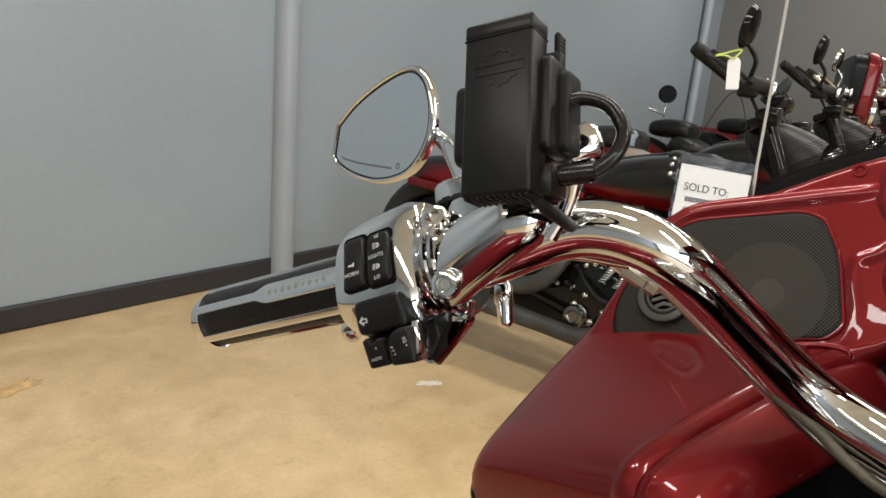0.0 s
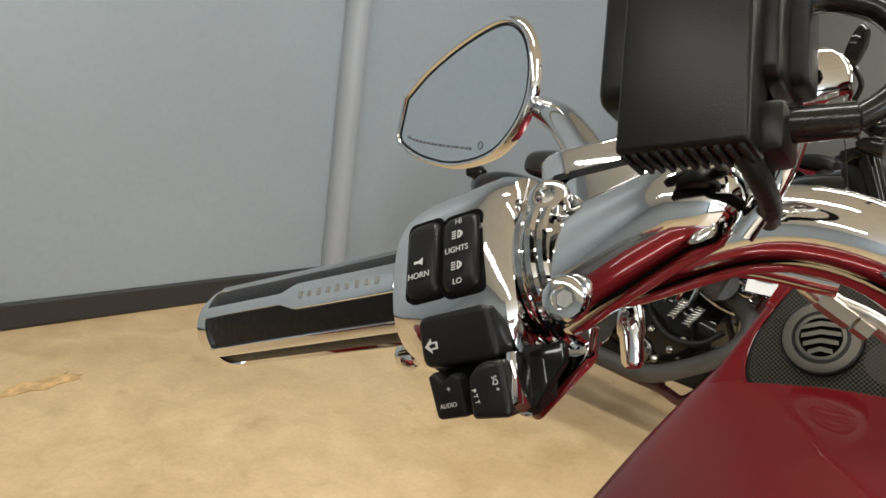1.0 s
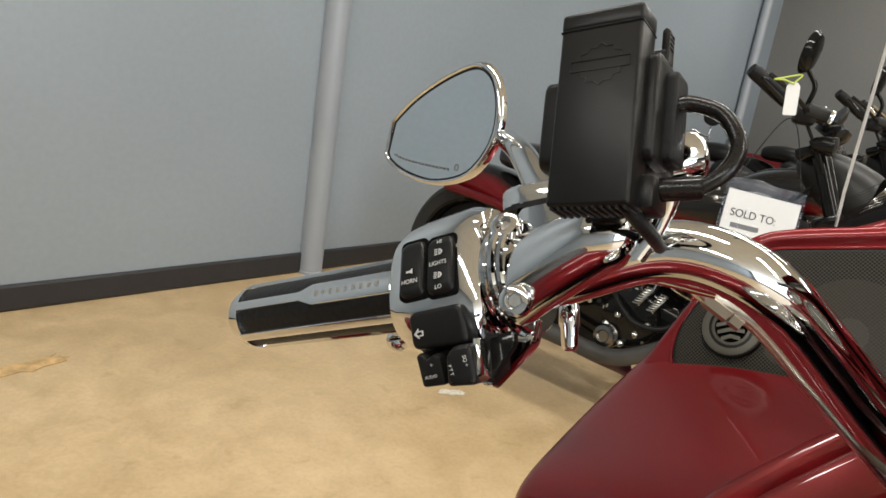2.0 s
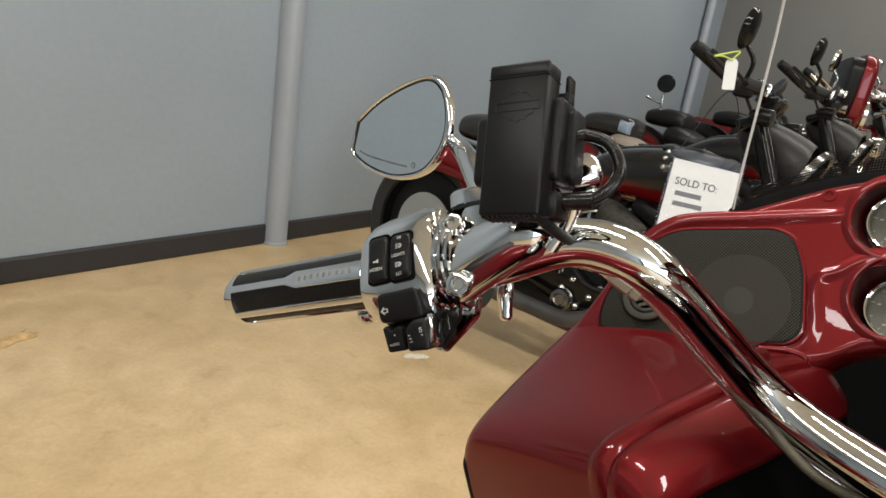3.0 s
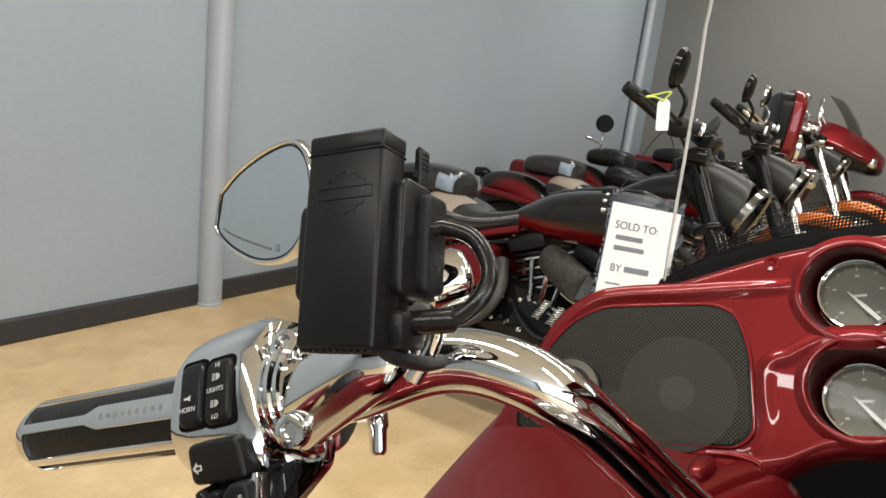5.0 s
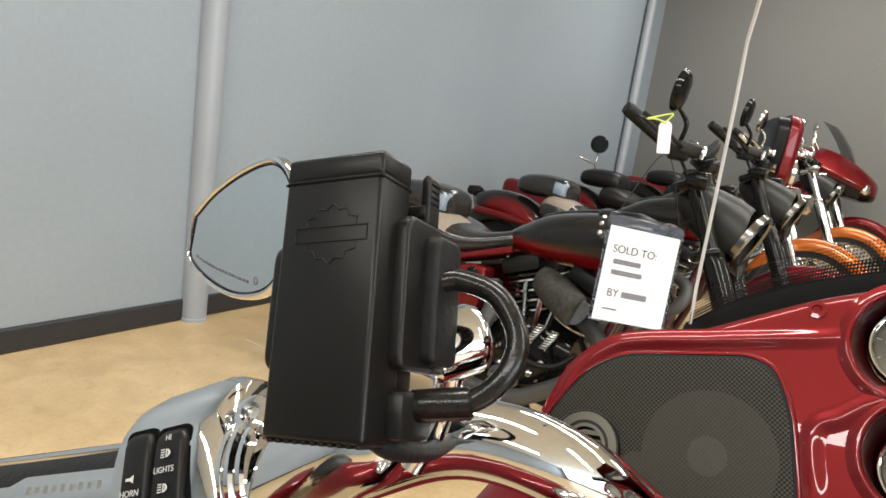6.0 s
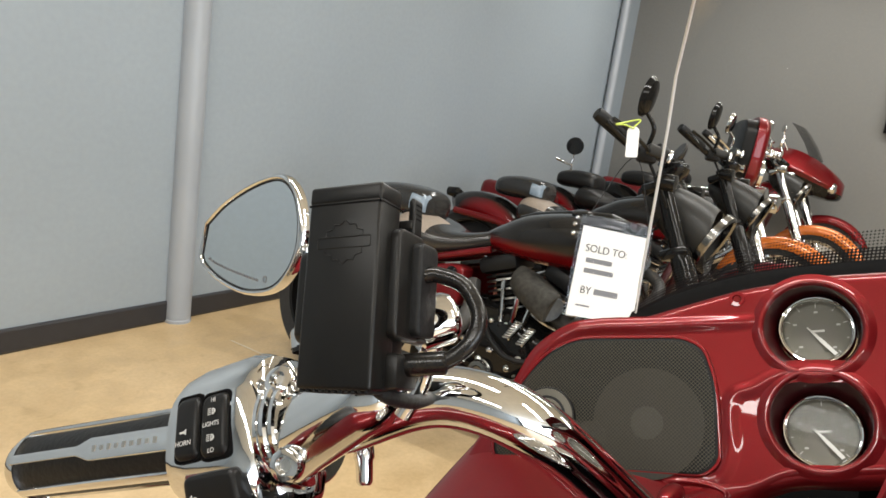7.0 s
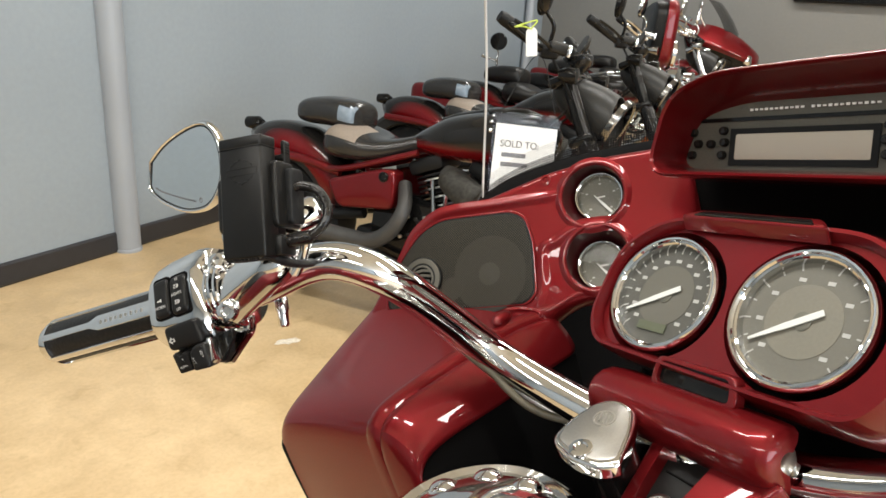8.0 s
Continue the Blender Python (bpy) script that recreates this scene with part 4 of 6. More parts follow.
# lower wing of the fairing, a folded panel towards the rider's knee
def row(outer, inner, lip=1.0):
    """A line across the panel: rolled outer edge, flat, raised bead, narrow groove, inner strip, dropping to the inside."""
    o, i = Vector(outer), Vector(inner)
    d = i - o
    up = Vector((-0.30, 0.05, 0.95))
    return [o + up * -0.022 - d * 0.01, o + up * -0.008 - d * 0.012, o, o + d * 0.055 + up * 0.0065, o + d * 0.14 + up * 0.0095, o + d * 0.5 + up * 0.0095, o + d * 0.90 + up * 0.003, o + d * 0.925 + up * 0.0025, o + d * 0.945 + up * 0.0075, o + d * 0.985 + up * 0.0072, o + d * 1.005 + up * 0.001, o + d * 1.018 + up * -0.006,
            o + d * (1.02 + 0.014 * lip) + up * 0.0005, o + d * (1.02 + 0.04 * lip) + up * 0.0012, o + d * (1.02 + 0.11 * lip) + up * -0.006, o + d * (1.02 + 0.18 * lip) + up * -0.018, o + d * (1.02 + 0.215 * lip) + up * -0.034]


rows_ = [row((0.000, 0.428, -0.017), (0.088, 0.246, -0.026), 0.35), row((-0.026, 0.430, -0.042), (0.050, 0.250, -0.030), 0.7), row((-0.072, 0.411, -0.069), (-0.010, 0.240, -0.044)), row((-0.115, 0.384, -0.090), (-0.065, 0.230, -0.058)),
         row((-0.146, 0.362, -0.103), (-0.104, 0.222, -0.069)), row((-0.158, 0.354, -0.116), (-0.119, 0.217, -0.080)), row((-0.155, 0.352, -0.135), (-0.117, 0.214, -0.100)), row((-0.128, 0.354, -0.21), (-0.093, 0.205, -0.18)), row((-0.05, 0.36, -0.42), (-0.03, 0.19, -0.40))]
# added near-black sheet: the shade within the lower fairing as colour
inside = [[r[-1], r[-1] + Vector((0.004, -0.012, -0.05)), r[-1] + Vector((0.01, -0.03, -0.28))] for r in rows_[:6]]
b("fairing_inside_shade", rings(inside, closed=False), DARK, "black sheet, painted shade inside the lower fairing")
bm = rings(rows_, closed=False)
wing = b("fairing_lower", bm, RED, "glossy dark red lower fairing panel")
sub = wing.modifiers.new("smooth", "SUBSURF")
sub.levels = sub.render_levels = 2
sol = wing.modifiers.new("thick", "SOLIDIFY")
sol.thickness, sol.offset = 0.004, -1
b("edge_trim", tube([r[1] - Vector((0, 0, 0.002)) for r in rows_], 0.0032, 10), RUBBER, "thin black rubber edge trim", wing)
b("bar_stop", lathe([(0.0075 * math.cos(math.pi * (1 - k / 10)) * 1.9, max(0.0003, 0.0075 * math.sin(math.pi * k / 10))) for k in range(11)], 18), RED, "small rounded red knob", face, pose(0.040, 0.258, -0.019, 0, -10, 20))

# outer shell of the fairing, with added black lining and blocks as its inner shade
shell_rows = []
for t in range(9):
    a = t / 8
    shell_rows.append([(0.02 + 0.52 * math.sin(a * math.pi / 2), 0.43 - 0.40 * (1 - math.cos(a * math.pi / 2)), z) for z in (-0.42, -0.2, -0.06, 0.0)])
shell = b("fairing_shell", rings(shell_rows, closed=False), RED, "dark red outer fairing shell")
b("fairing_inside_shade", rings([[(0.02 + (p[0] - 0.02) * 0.955, p[1] * 0.955, p[2] + dz) for p, dz in zip(r, (0, 0, 0, -0.004))] for r in shell_rows], closed=False), DARK, "black lining, painted shade inside the fairing")
b("fairing_inside_shade", box(0.06, 0.46, 0.40, pose(0.235, 0.01, -0.14), 0.01), DARK, "black block, painted shade inside the fairing")
b("fairing_inside_shade", box(0.02, 0.32, 0.20, pose(0.205, 0.01, 0.045)), DARK, "")
b("fairing_inside_shade", box(0.40, 0.40, 0.02, pose(0.04, 0.03, -0.26)), DARK, "")
b("fairing_inside_shade", box(0.16, 0.12, 0.10, pose(0.10, 0.02, -0.17), 0.02), DARK, "")

# radio housing with its brow
RH = axes((0.115, 0.01, 0.160), (0, -1, 0), (-1, 0, 0.12))
frame_line = rounded([(-0.128, -0.040), (0.128, -0.040), (0.128, 0.030), (0.09, 0.042), (-0.07, 0.042), (-0.112, 0.026)], [0.022, 0.022, 0.02, 0.05, 0.05, 0.02])
inner_line = [(x * 0.972, y * 0.92) for x, y in frame_line]
panel_line = [(x * 0.985, y * 0.66 - 0.006) for x, y in frame_line]
brow = rings([[RH @ Vector((x * k, y * q, z)) for x, y in loop] for loop, k, q, z in ((frame_line, 1.03, 1.04, -0.13), (frame_line, 1.03, 1.04, -0.02), (frame_line, 1.01, 1.02, -0.004), (frame_line, 1.0, 1.0, 0.0), (frame_line, 0.988, 0.965, 0.002), (inner_line, 1.0, 1.0, 0.0), (inner_line, 0.998, 0.98, -0.006), (panel_line, 1.0, 1.0, -0.0445))], caps=False)
b("radio_surround", brow, RED, "glossy dark red radio surround")
radio = b("radio", plate([(x * 1.01, y * 1.02) for x, y in panel_line], 0.01), RADIO, "charcoal radio face with buttons and display", None, RH @ pose(0, 0, -0.044))
b("display", plate(rounded([(-0.055, -0.0122), (0.055, -0.0122), (0.055, 0.0086), (-0.055, 0.0086)], 0.002), 0.002, bevel=0.0006), SCREEN, "pale grey blank display", radio, RH @ pose(-0.018, -0.0120, -0.0425))
b("display_frame", plate([(-0.060, -0.017), (0.060, -0.017), (0.060, 0.0130), (-0.060, 0.0130)], 0.002, [[(-0.055, -0.0122), (0.055, -0.0122), (0.055, 0.0086), (-0.055, 0.0086)]]), PLASTIC, "", radio, RH @ pose(-0.018, -0.0120, -0.0425))
for sx in (-1, 1):
    for i, (x, y) in enumerate([(0, 0.009), (0.021, 0.010), (0.004, -0.003), (0.013, -0.0035), (0.022, -0.002), (0, -0.015), (0.021, -0.015)]):
        b("button", lathe([(-0.002, 0.0037), (0.0015, 0.0035), (0.0026, 0.0028), (0.0028, 0.0003)], 16, pose(0, 0, 0, 0, -90, 0)), CABLE, "small round dark radio button", radio, RH @ pose(-0.018 + sx * (0.0815 - (x - 0.0105) * 1.45), y * 0.80 - 0.0085, -0.0415))
b("black_strip", plate([(-0.112, -0.0016), (0.112, -0.0016), (0.112, 0.0016), (-0.112, 0.0016)], 0.002), BLACK_PAINT, "gloss black strip", radio, RH @ pose(0, 0.0085, -0.0428))
for q in range(24):
    if q != 11:
        b("raised_mark", box(0.0026, 0.0019 - 0.0003 * (q % 3), 0.0006), WHITE_INK, "small pale raised mark", radio, RH @ pose(-0.060 + q * 0.0043, 0.0155, -0.0425))

# instrument housing with speedometer and tachometer
GF = axes((0.054, 0.0105, 0.036), (0, -1, 0), (-0.85, 0, 0.53))
house_line = rounded([(-0.112, -0.030), (-0.098, -0.052), (-0.03, -0.054), (0.045, -0.056), (0.108, -0.056), (0.125, -0.03), (0.125, 0.03), (0.09, 0.062), (0.0, 0.066), (-0.075, 0.060), (-0.110, 0.03)], 0.03)
ga, gb = (-0.0545, 0.0), (0.0540, 0.0015)
RA, RB = 0.0465, 0.0480
house = b("instrument_housing", rings([[GF @ Vector((x * k, y * k2, z)) for x, y in house_line] for k, k2, z in ((0.96, 0.93, -0.07), (1.02, 1.02, -0.03), (1.0, 1.0, 0.004), (0.985, 0.97, 0.010), (0.965, 0.93, 0.010), (0.94, 0.88, 0.002))], caps=False), RED, "glossy dark red instrument housing")
b("instrument_panel", plate([(x * 0.95, y * 0.9) for x, y in house_line], 0.01, [circle(*ga, RA + 0.0045, 44), circle(*gb, RB + 0.004, 44)]), RED, "red panel round the dials", house, GF @ pose(0, 0, 0.001))
gauge("speedometer", GF @ pose(*ga, 0.001), RA, 210, 13, "round speedometer with chrome bezel and grey dial", house)
# pale: the dial colour carries the reflected brightness
gauge("tachometer", GF @ pose(*gb, 0.001), RB, 212, 8, "round tachometer with chrome bezel, reflections painted into its paler dial", house, pale=True)
b("odometer", box(0.026, 0.0068, 0.0008), mat("green_grey_lcd", (0.12, 0.13, 0.085), 0.3), "greenish blank odometer window", house, GF @ pose(ga[0] - 0.001, -0.026, -0.0004))
b("strip_hood", plate(rounded([(-0.058, -0.0060), (0.058, -0.0060), (0.047, 0.0060), (-0.047, 0.0060)], 0.004), 0.012, bevel=0.0025, seg=3), RED, "red hood round the lamp strip", house, GF @ pose(0.001, 0.0640, 0.0110, -38, 0, 0))
b("indicator_strip", plate(rounded([(-0.047, -0.0036), (0.047, -0.0036), (0.042, 0.0030), (-0.042, 0.0030)], 0.002), 0.003, bevel=0.0008), BLACK_PAINT, "black indicator lamp strip", house, GF @ pose(0.001, 0.0640, 0.0122, -38, 0, 0))
slot = rounded([(-0.030, -0.0085), (0.030, -0.0085), (0.028, 0.0070), (-0.028, 0.0070)], 0.005)
SLOT = GF @ pose(0.002, -0.0560, 0.0085, 14, 0, 0)
b("window_rim", plate([(x * 1.17, y * 1.42) for x, y in slot], 0.010, [slot], bevel=0.0018, seg=3), RED, "red lip round the lamp window", house, SLOT)
b("warning_window", plate([(x * 0.995, y * 0.99) for x, y in slot], 0.003), BLACK_PAINT, "dark smoked warning lamp window", house, SLOT @ pose(0, 0, -0.0035))
lower = [(-0.012, -0.060), (0.002, -0.0635), (0.0105, -0.0690), (0.0155, -0.076), (0.0170, -0.083), (0.0155, -0.091), (0.009, -0.0990), (-0.003, -0.1035), (-0.03, -0.105)]
b("dash_lower", rings([[GF @ Vector((x, -0.083 + (y + 0.083) * k, -0.008 + (z + 0.008) * k)) for z, y in lower] for x, k in ((-0.0800, 0.30), (-0.0795, 0.62), (-0.0775, 0.84), (-0.0735, 0.96), (-0.067, 1.0), (-0.03, 1.02), (0.03, 1.02), (0.058, 1.0), (0.066, 0.96), (0.070, 0.84), (0.072, 0.60), (0.0725, 0.30))], closed=False), RED, "glossy dark red lower dash cover", house)

b("wiring_sleeve", tube([(-0.060, 0.192, 0.004), (-0.043, 0.191, -0.021), (-0.029, 0.176, -0.037), (-0.021, 0.164, -0.051), (-0.010, 0.149, -0.064), (0.006, 0.133, -0.072), (0.030, 0.110, -0.074)], 0.0036, 10), mat("olive_wiring_sleeve", (0.115, 0.10, 0.07), 0.42, grain=0.15, grain_size=200, bump=0.1), "olive-brown wiring sleeve sagging under the bar", handlebar)

# riser with its cap, ignition cover and the filler cap
cap_line = rounded([(-0.010, 0.0235), (-0.030, 0.0195), (-0.0345, -0.008), (-0.030, -0.027), (-0.020, -0.0355), (0.009, -0.0215), (0.027, -0.008), (0.029, 0.010), (0.018, 0.0215)], 0.009)
CAPM = pose(-0.034, 0.042, -0.037, 4, -20, 0)
riser = b("riser_cap", plate(cap_line, 0.010, bevel=0.0036, seg=4), CHROME, "polished handlebar clamp cap", m=CAPM)
b("cap_face", plate([(-0.002 + (x + 0.002) * 0.85, -0.005 + (y + 0.005) * 0.85) for x, y in cap_line], 0.0012, bevel=0.0005), SILVER, "satin silver cap face", riser, CAPM @ pose(0, 0, 0.0006))
b("cap_emblem", plate(circle(0, 0, 0.008, 24), 0.0006, [circle(0, 0, 0.0066, 24)]), STEEL, "worn round emblem", riser, CAPM @ pose(0.0063, 0.0018, 0.0011))
for q in range(3):
    b("cap_emblem", box(0.010, 0.0012, 0.0006), STEEL, "", riser, CAPM @ pose(0.0063, 0.0018 + (q - 1) * 0.0035, 0.0008, 0, 0, 30))
b("cap_bolt", lathe([(-0.001, 0.008), (0.0008, 0.008), (0.0014, 0.005), (0.0002, 0.004), (0.0002, 0.0003)], 20, pose(0, 0, 0, 0, -90, 0)), CHROME, "", riser, CAPM @ pose(-0.0245, -0.0065, 0.0012))
b("riser", tube([CAPM @ Vector((0, 0, -0.011)), CAPM @ Vector((0.004, 0, -0.05)), CAPM @ Vector((0.01, 0, -0.13))], [0.020, 0.019, 0.022], 20), BLACK_PAINT, "gloss black handlebar riser")
b("steering_head", box(0.10, 0.20, 0.05, pose(0.0, 0.0, -0.17), 0.015, 3), DEEP_RED, "dark red steering head cover")
CONSOLE = axes((-0.012, -0.004, -0.065), (0, -1, 0), (-0.6, 0, 0.8))
opening = [(-0.024, 0.021), (-0.016, -0.055), (0.003, -0.055), (0.016, 0.021)]
console = b("ignition_console", plate(rounded([(-0.036, 0.027), (-0.024, -0.065), (0.018, -0.065), (0.062, 0.027)], 0.006), 0.022, [opening], bevel=0.003, seg=3), RED, "dark red ignition console", m=CONSOLE)
b("ignition_panel", plate([(x * 1.02, y * 1.02) for x, y in opening], 0.004), PLASTIC, "charcoal ignition panel", console, CONSOLE @ pose(0, 0, -0.011))
b("panel_seam", box(0.034, 0.0012, 0.001), DARK, "", console, CONSOLE @ pose(-0.002, 0.006, -0.0106, 0, 0, -4))
b("ignition_switch", lathe([(0, 0.011), (0.004, 0.011), (0.0055, 0.0085), (0.003, 0.006), (0.003, 0.0003)], 24, pose(0, 0, 0, 0, -90, 0)), STEEL, "round ignition switch", console, CONSOLE @ pose(-0.005, -0.020, -0.0112))
b("switch_key_slot", box(0.003, 0.010, 0.002), BLACK_PAINT, "", console, CONSOLE @ pose(-0.005, -0.020, -0.0078))
b("bar_clamp", box(0.024, 0.022, 0.016, bevel=0.005, seg=3), SILVER, "satin silver bar clamp", m=pose(0.026, -0.046, -0.046, 0, -20, 12))
cap = b("filler_cap", lathe([(-0.03, 0.075), (-0.006, 0.078), (0.002, 0.074), (0.006, 0.066), (0.003, 0.060), (0.010, 0.040), (0.014, 0.018), (0.015, 0.0003)], 44, pose(0, 0, 0, 0, -90, 0)), CHROME, "polished chrome instrument pod with lobes", m=pose(-0.120, 0.066, -0.090, 0, -8, 0) @ Matrix.Scale(0.92, 4))
for q in range(8):
    a = math.pi * 2 * q / 8
    b("cap_lobe", lathe([(0.013 * math.cos(math.pi * (1 - k / 8)) * 0.6, max(0.0003, 0.013 * math.sin(math.pi * k / 8))) for k in range(9)], 14, pose(0, 0, 0, 0, -90, 0)), CHROME, "", cap, pose(-0.120, 0.066, -0.090, 0, -8, 0) @ Matrix.Scale(0.92, 4) @ pose(0.045 * math.cos(a), 0.045 * math.sin(a), 0.005))
b("fuel_tank", rings([[(x, 0.0 + ry * math.cos(a), -0.30 + rz * math.sin(a)) for a in (2 * math.pi * k / 28 for k in range(28))] for x, ry, rz in ((-0.62, 0.06, 0.06), (-0.60, 0.12, 0.10), (-0.45, 0.19, 0.14), (-0.25, 0.22, 0.15), (-0.12, 0.18, 0.13), (-0.07, 0.10, 0.09), (-0.06, 0.03, 0.03))]), RED, "dark red fuel tank")

# windscreen with its dotted lower edge
base_pts = [(0.090, 0.358, 0.083), (0.120, 0.334, 0.104), (0.165, 0.295, 0.123), (0.222, 0.220, 0.138), (0.262, 0.120, 0.146), (0.278, 0.010, 0.148)]
base_pts += [(p[0], 0.02 - p[1], p[2]) for p in reversed(base_pts[:-1])]
base_run = spline(base_pts, 6)


def screen_row(rise, back, pinch):
    n = len(base_run) - 1
    out = []
    for i, p in enumerate(base_run):
        s = 2 * i / n - 1
        out.append(Vector((p.x - back, 0.01 + (p.y - 0.01) * (1 - pinch), p.z + rise * (1 - 0.12 * s * s))))
    return out


levels = [(0.0, 0.0, 0.0), (0.041, 0.003, 0.023), (0.116, 0.011, 0.083), (0.176, 0.022, 0.144), (0.2125, 0.032, 0.188), (0.2375, 0.048, 0.257), (0.262, 0.075, 0.36), (0.278, 0.11, 0.48)]
screen = b("windscreen", rings([screen_row(*v) for v in levels], closed=False), SHIELD, "clear curved windscreen")
screen.visible_shadow = False
edge = [screen_row(*v)[0] for v in levels] + screen_row(*levels[-1])[1:]
b("windscreen_edge", tube(edge, 0.0013, 6, smooth=False), mat("frosted_edge", (0.75, 0.75, 0.72), 0.35), "pale polished edge of the windscreen", screen)
band = b("dotted_band", rings([[p + Vector((-0.002, 0, 0.0)) for p in screen_row(r, 0.05 * r, 0.6 * r)] for r in (0.006, 0.013, 0.020, 0.027, 0.034)], closed=False), DOTS, "black dotted print along the lower edge", screen)
layer = band.data.uv_layers.new(name="uv")
n_run = len(base_run)
for lp in band.data.loops:
    i = lp.vertex_index
    layer.data[lp.index].uv = ((i % n_run) * 0.0165, (i // n_run) * 0.0072)
band.data.materials.append(DOTS_DENSE)
for k, poly in enumerate(band.data.polygons):
    if k < 2 * (n_run - 1):
        poly.material_index = 1
band.visible_shadow = False
b("windscreen_gasket", rings([[p + Vector((dx, 0, dz)) for p in base_run] for dx, dz in ((-0.010, -0.03), (-0.008, 0.002), (-0.003, 0.010), (0.004, 0.008), (0.006, -0.03))], closed=False), mat("matt_black_gasket", (0.004, 0.004, 0.004), 0.7, grain=0.2, grain_size=200, spec=0.1), "black rubber gasket under the windscreen", screen)

# wheels, engine block and body below, mostly out of sight
for x in (0.42, -1.2):
    wheel = b("wheel", lathe([(-0.055, 0.24), (-0.065, 0.29), (-0.04, 0.325), (0, 0.335), (0.04, 0.325), (0.065, 0.29), (0.055, 0.24)], 40, pose(0, 0, 0, 0, 0, 90), caps=False), TYRE, "black road tyre", m=pose(x, 0.01, -0.645))
    b("rim", lathe([(-0.05, 0.02), (-0.05, 0.24), (0.05, 0.24), (0.05, 0.02)], 32, pose(0, 0, 0, 0, 0, 90)), STEEL, "silver cast rim", wheel, pose(x, 0.01, -0.645))


def loft(rows, n=28, p=0.8):
    """A body through cross-sections (x, z, half width, half height), with the bike's left-right axis across."""
    def cs(v):
        return math.copysign(abs(v) ** p, v)
    return rings([[(x, y0 + ry * cs(math.cos(2 * math.pi * k / n)), z + rz * cs(math.sin(2 * math.pi * k / n))) for k in range(n)] for x, y0, z, ry, rz in rows])


def mudguard(x, z, r, width, a0, a1):
    return rings([[(x + math.cos(radians(a0 + (a1 - a0) * k / 18)) * (r - 0.07 * abs(s) ** 4), s * width / 2, z + math.sin(radians(a0 + (a1 - a0) * k / 18)) * (r - 0.07 * abs(s) ** 4)) for s in (-1, -0.85, -0.6, -0.3, 0, 0.3, 0.6, 0.85, 1)] for k in range(19)], closed=False)


b("crankcase", loft([(-0.16, 0, -0.66, 0.04, 0.05), (-0.18, 0, -0.66, 0.12, 0.13), (-0.40, 0, -0.67, 0.15, 0.16), (-0.62, 0, -0.66, 0.15, 0.15), (-0.66, 0, -0.66, 0.05, 0.06)]), MATT_BLACK, "black engine crankcase")
for lean_x, tilt in ((-0.33, 22), (-0.47, -22)):
    cyl = b("cylinder", lathe([(0, 0.07), (0.20, 0.07), (0.24, 0.085), (0.28, 0.07), (0.29, 0.0003)], 24, pose(0, 0, 0, 0, -90, 0)), MATT_BLACK, "finned engine cylinder", m=pose(lean_x, 0, -0.58, 0, tilt, 0))
    for k in range(8):
        b("fin", lathe([(0.03 + 0.02 * k, 0.06), (0.03 + 0.02 * k, 0.092), (0.036 + 0.02 * k, 0.092), (0.036 + 0.02 * k, 0.06)], 24, pose(0, 0, 0, 0, -90, 0)), STEEL, "", cyl, pose(lean_x, 0, -0.58, 0, tilt, 0))
b("seat", loft([(-0.56, 0, -0.27, 0.05, 0.015), (-0.60, 0, -0.265, 0.13, 0.045), (-0.74, 0, -0.275, 0.17, 0.06), (-0.88, 0, -0.255, 0.18, 0.07), (-0.94, 0, -0.215, 0.17, 0.07), (-1.10, 0, -0.205, 0.15, 0.06), (-1.22, 0, -0.215, 0.10, 0.04), (-1.25, 0, -0.215, 0.02, 0.01)]), LEATHER, "black vinyl two-up seat")
for x, width, a0, a1, r_ in ((-1.2, 0.24, 20, 185, 0.40), (0.42, 0.17, 10, 165, 0.37)):
    guard = b("fender", mudguard(x, -0.645, r_, width, a0, a1), RED, "dark red fender")
    thick_ = guard.modifiers.new("thick", "SOLIDIFY")
    thick_.thickness = 0.005
for sd in (-1, 1):
    b("saddlebag", loft([(-0.92, sd * 0.27, -0.50, 0.05, 0.08), (-0.95, sd * 0.27, -0.50, 0.10, 0.15), (-1.15, sd * 0.27, -0.49, 0.11, 0.17), (-1.40, sd * 0.27, -0.48, 0.105, 0.155), (-1.50, sd * 0.27, -0.47, 0.08, 0.12), (-1.52, sd * 0.27, -0.47, 0.03, 0.05)], p=0.5), RED, "hard dark red saddlebag")
    b("fork_leg", tube([(0.10, sd * 0.11, -0.02), (0.30, sd * 0.11, -0.40), (0.42, sd * 0.11, -0.645)], [0.024, 0.030, 0.030], 16, smooth=False), CHROME, "chrome fork leg")
    b("exhaust_pipe", tube([(-0.30, sd * 0.10, -0.50), (-0.22, sd * 0.18, -0.66), (-0.40, sd * 0.21, -0.82), (-0.90, sd * 0.25, -0.82), (-1.55, sd * 0.27, -0.80)], [0.025, 0.025, 0.028, 0.045, 0.045], 16), CHROME, "chrome exhaust pipe")
b("tail_lamp", lathe([(-0.02, 0.0003), (-0.02, 0.05), (0.02, 0.055), (0.04, 0.04)], 24), DEEP_RED, "round red tail lamp", m=pose(-1.60, 0, -0.52))
b("side_stand", tube([(-0.45, 0.16, -0.80), (-0.40, 0.32, -0.94)], 0.014, 12), CHROME, "chrome side stand holding the lean")

# ---- the row of parked cruisers ----


def two_tone(ob, second, test):
    ob.data.materials.append(second)
    for p in ob.data.polygons:
        if test(p.center):
            p.material_index = 1
    return ob


def oval(x, cy, cz, ry, rz, n=24, power=1.0):
    return [(x, cy + ry * math.copysign(abs(math.cos(a)) ** power, math.cos(a)), cz + rz * math.copysign(abs(math.sin(a)) ** power, math.sin(a))) for a in (2 * math.pi * k / n for k in range(n))]


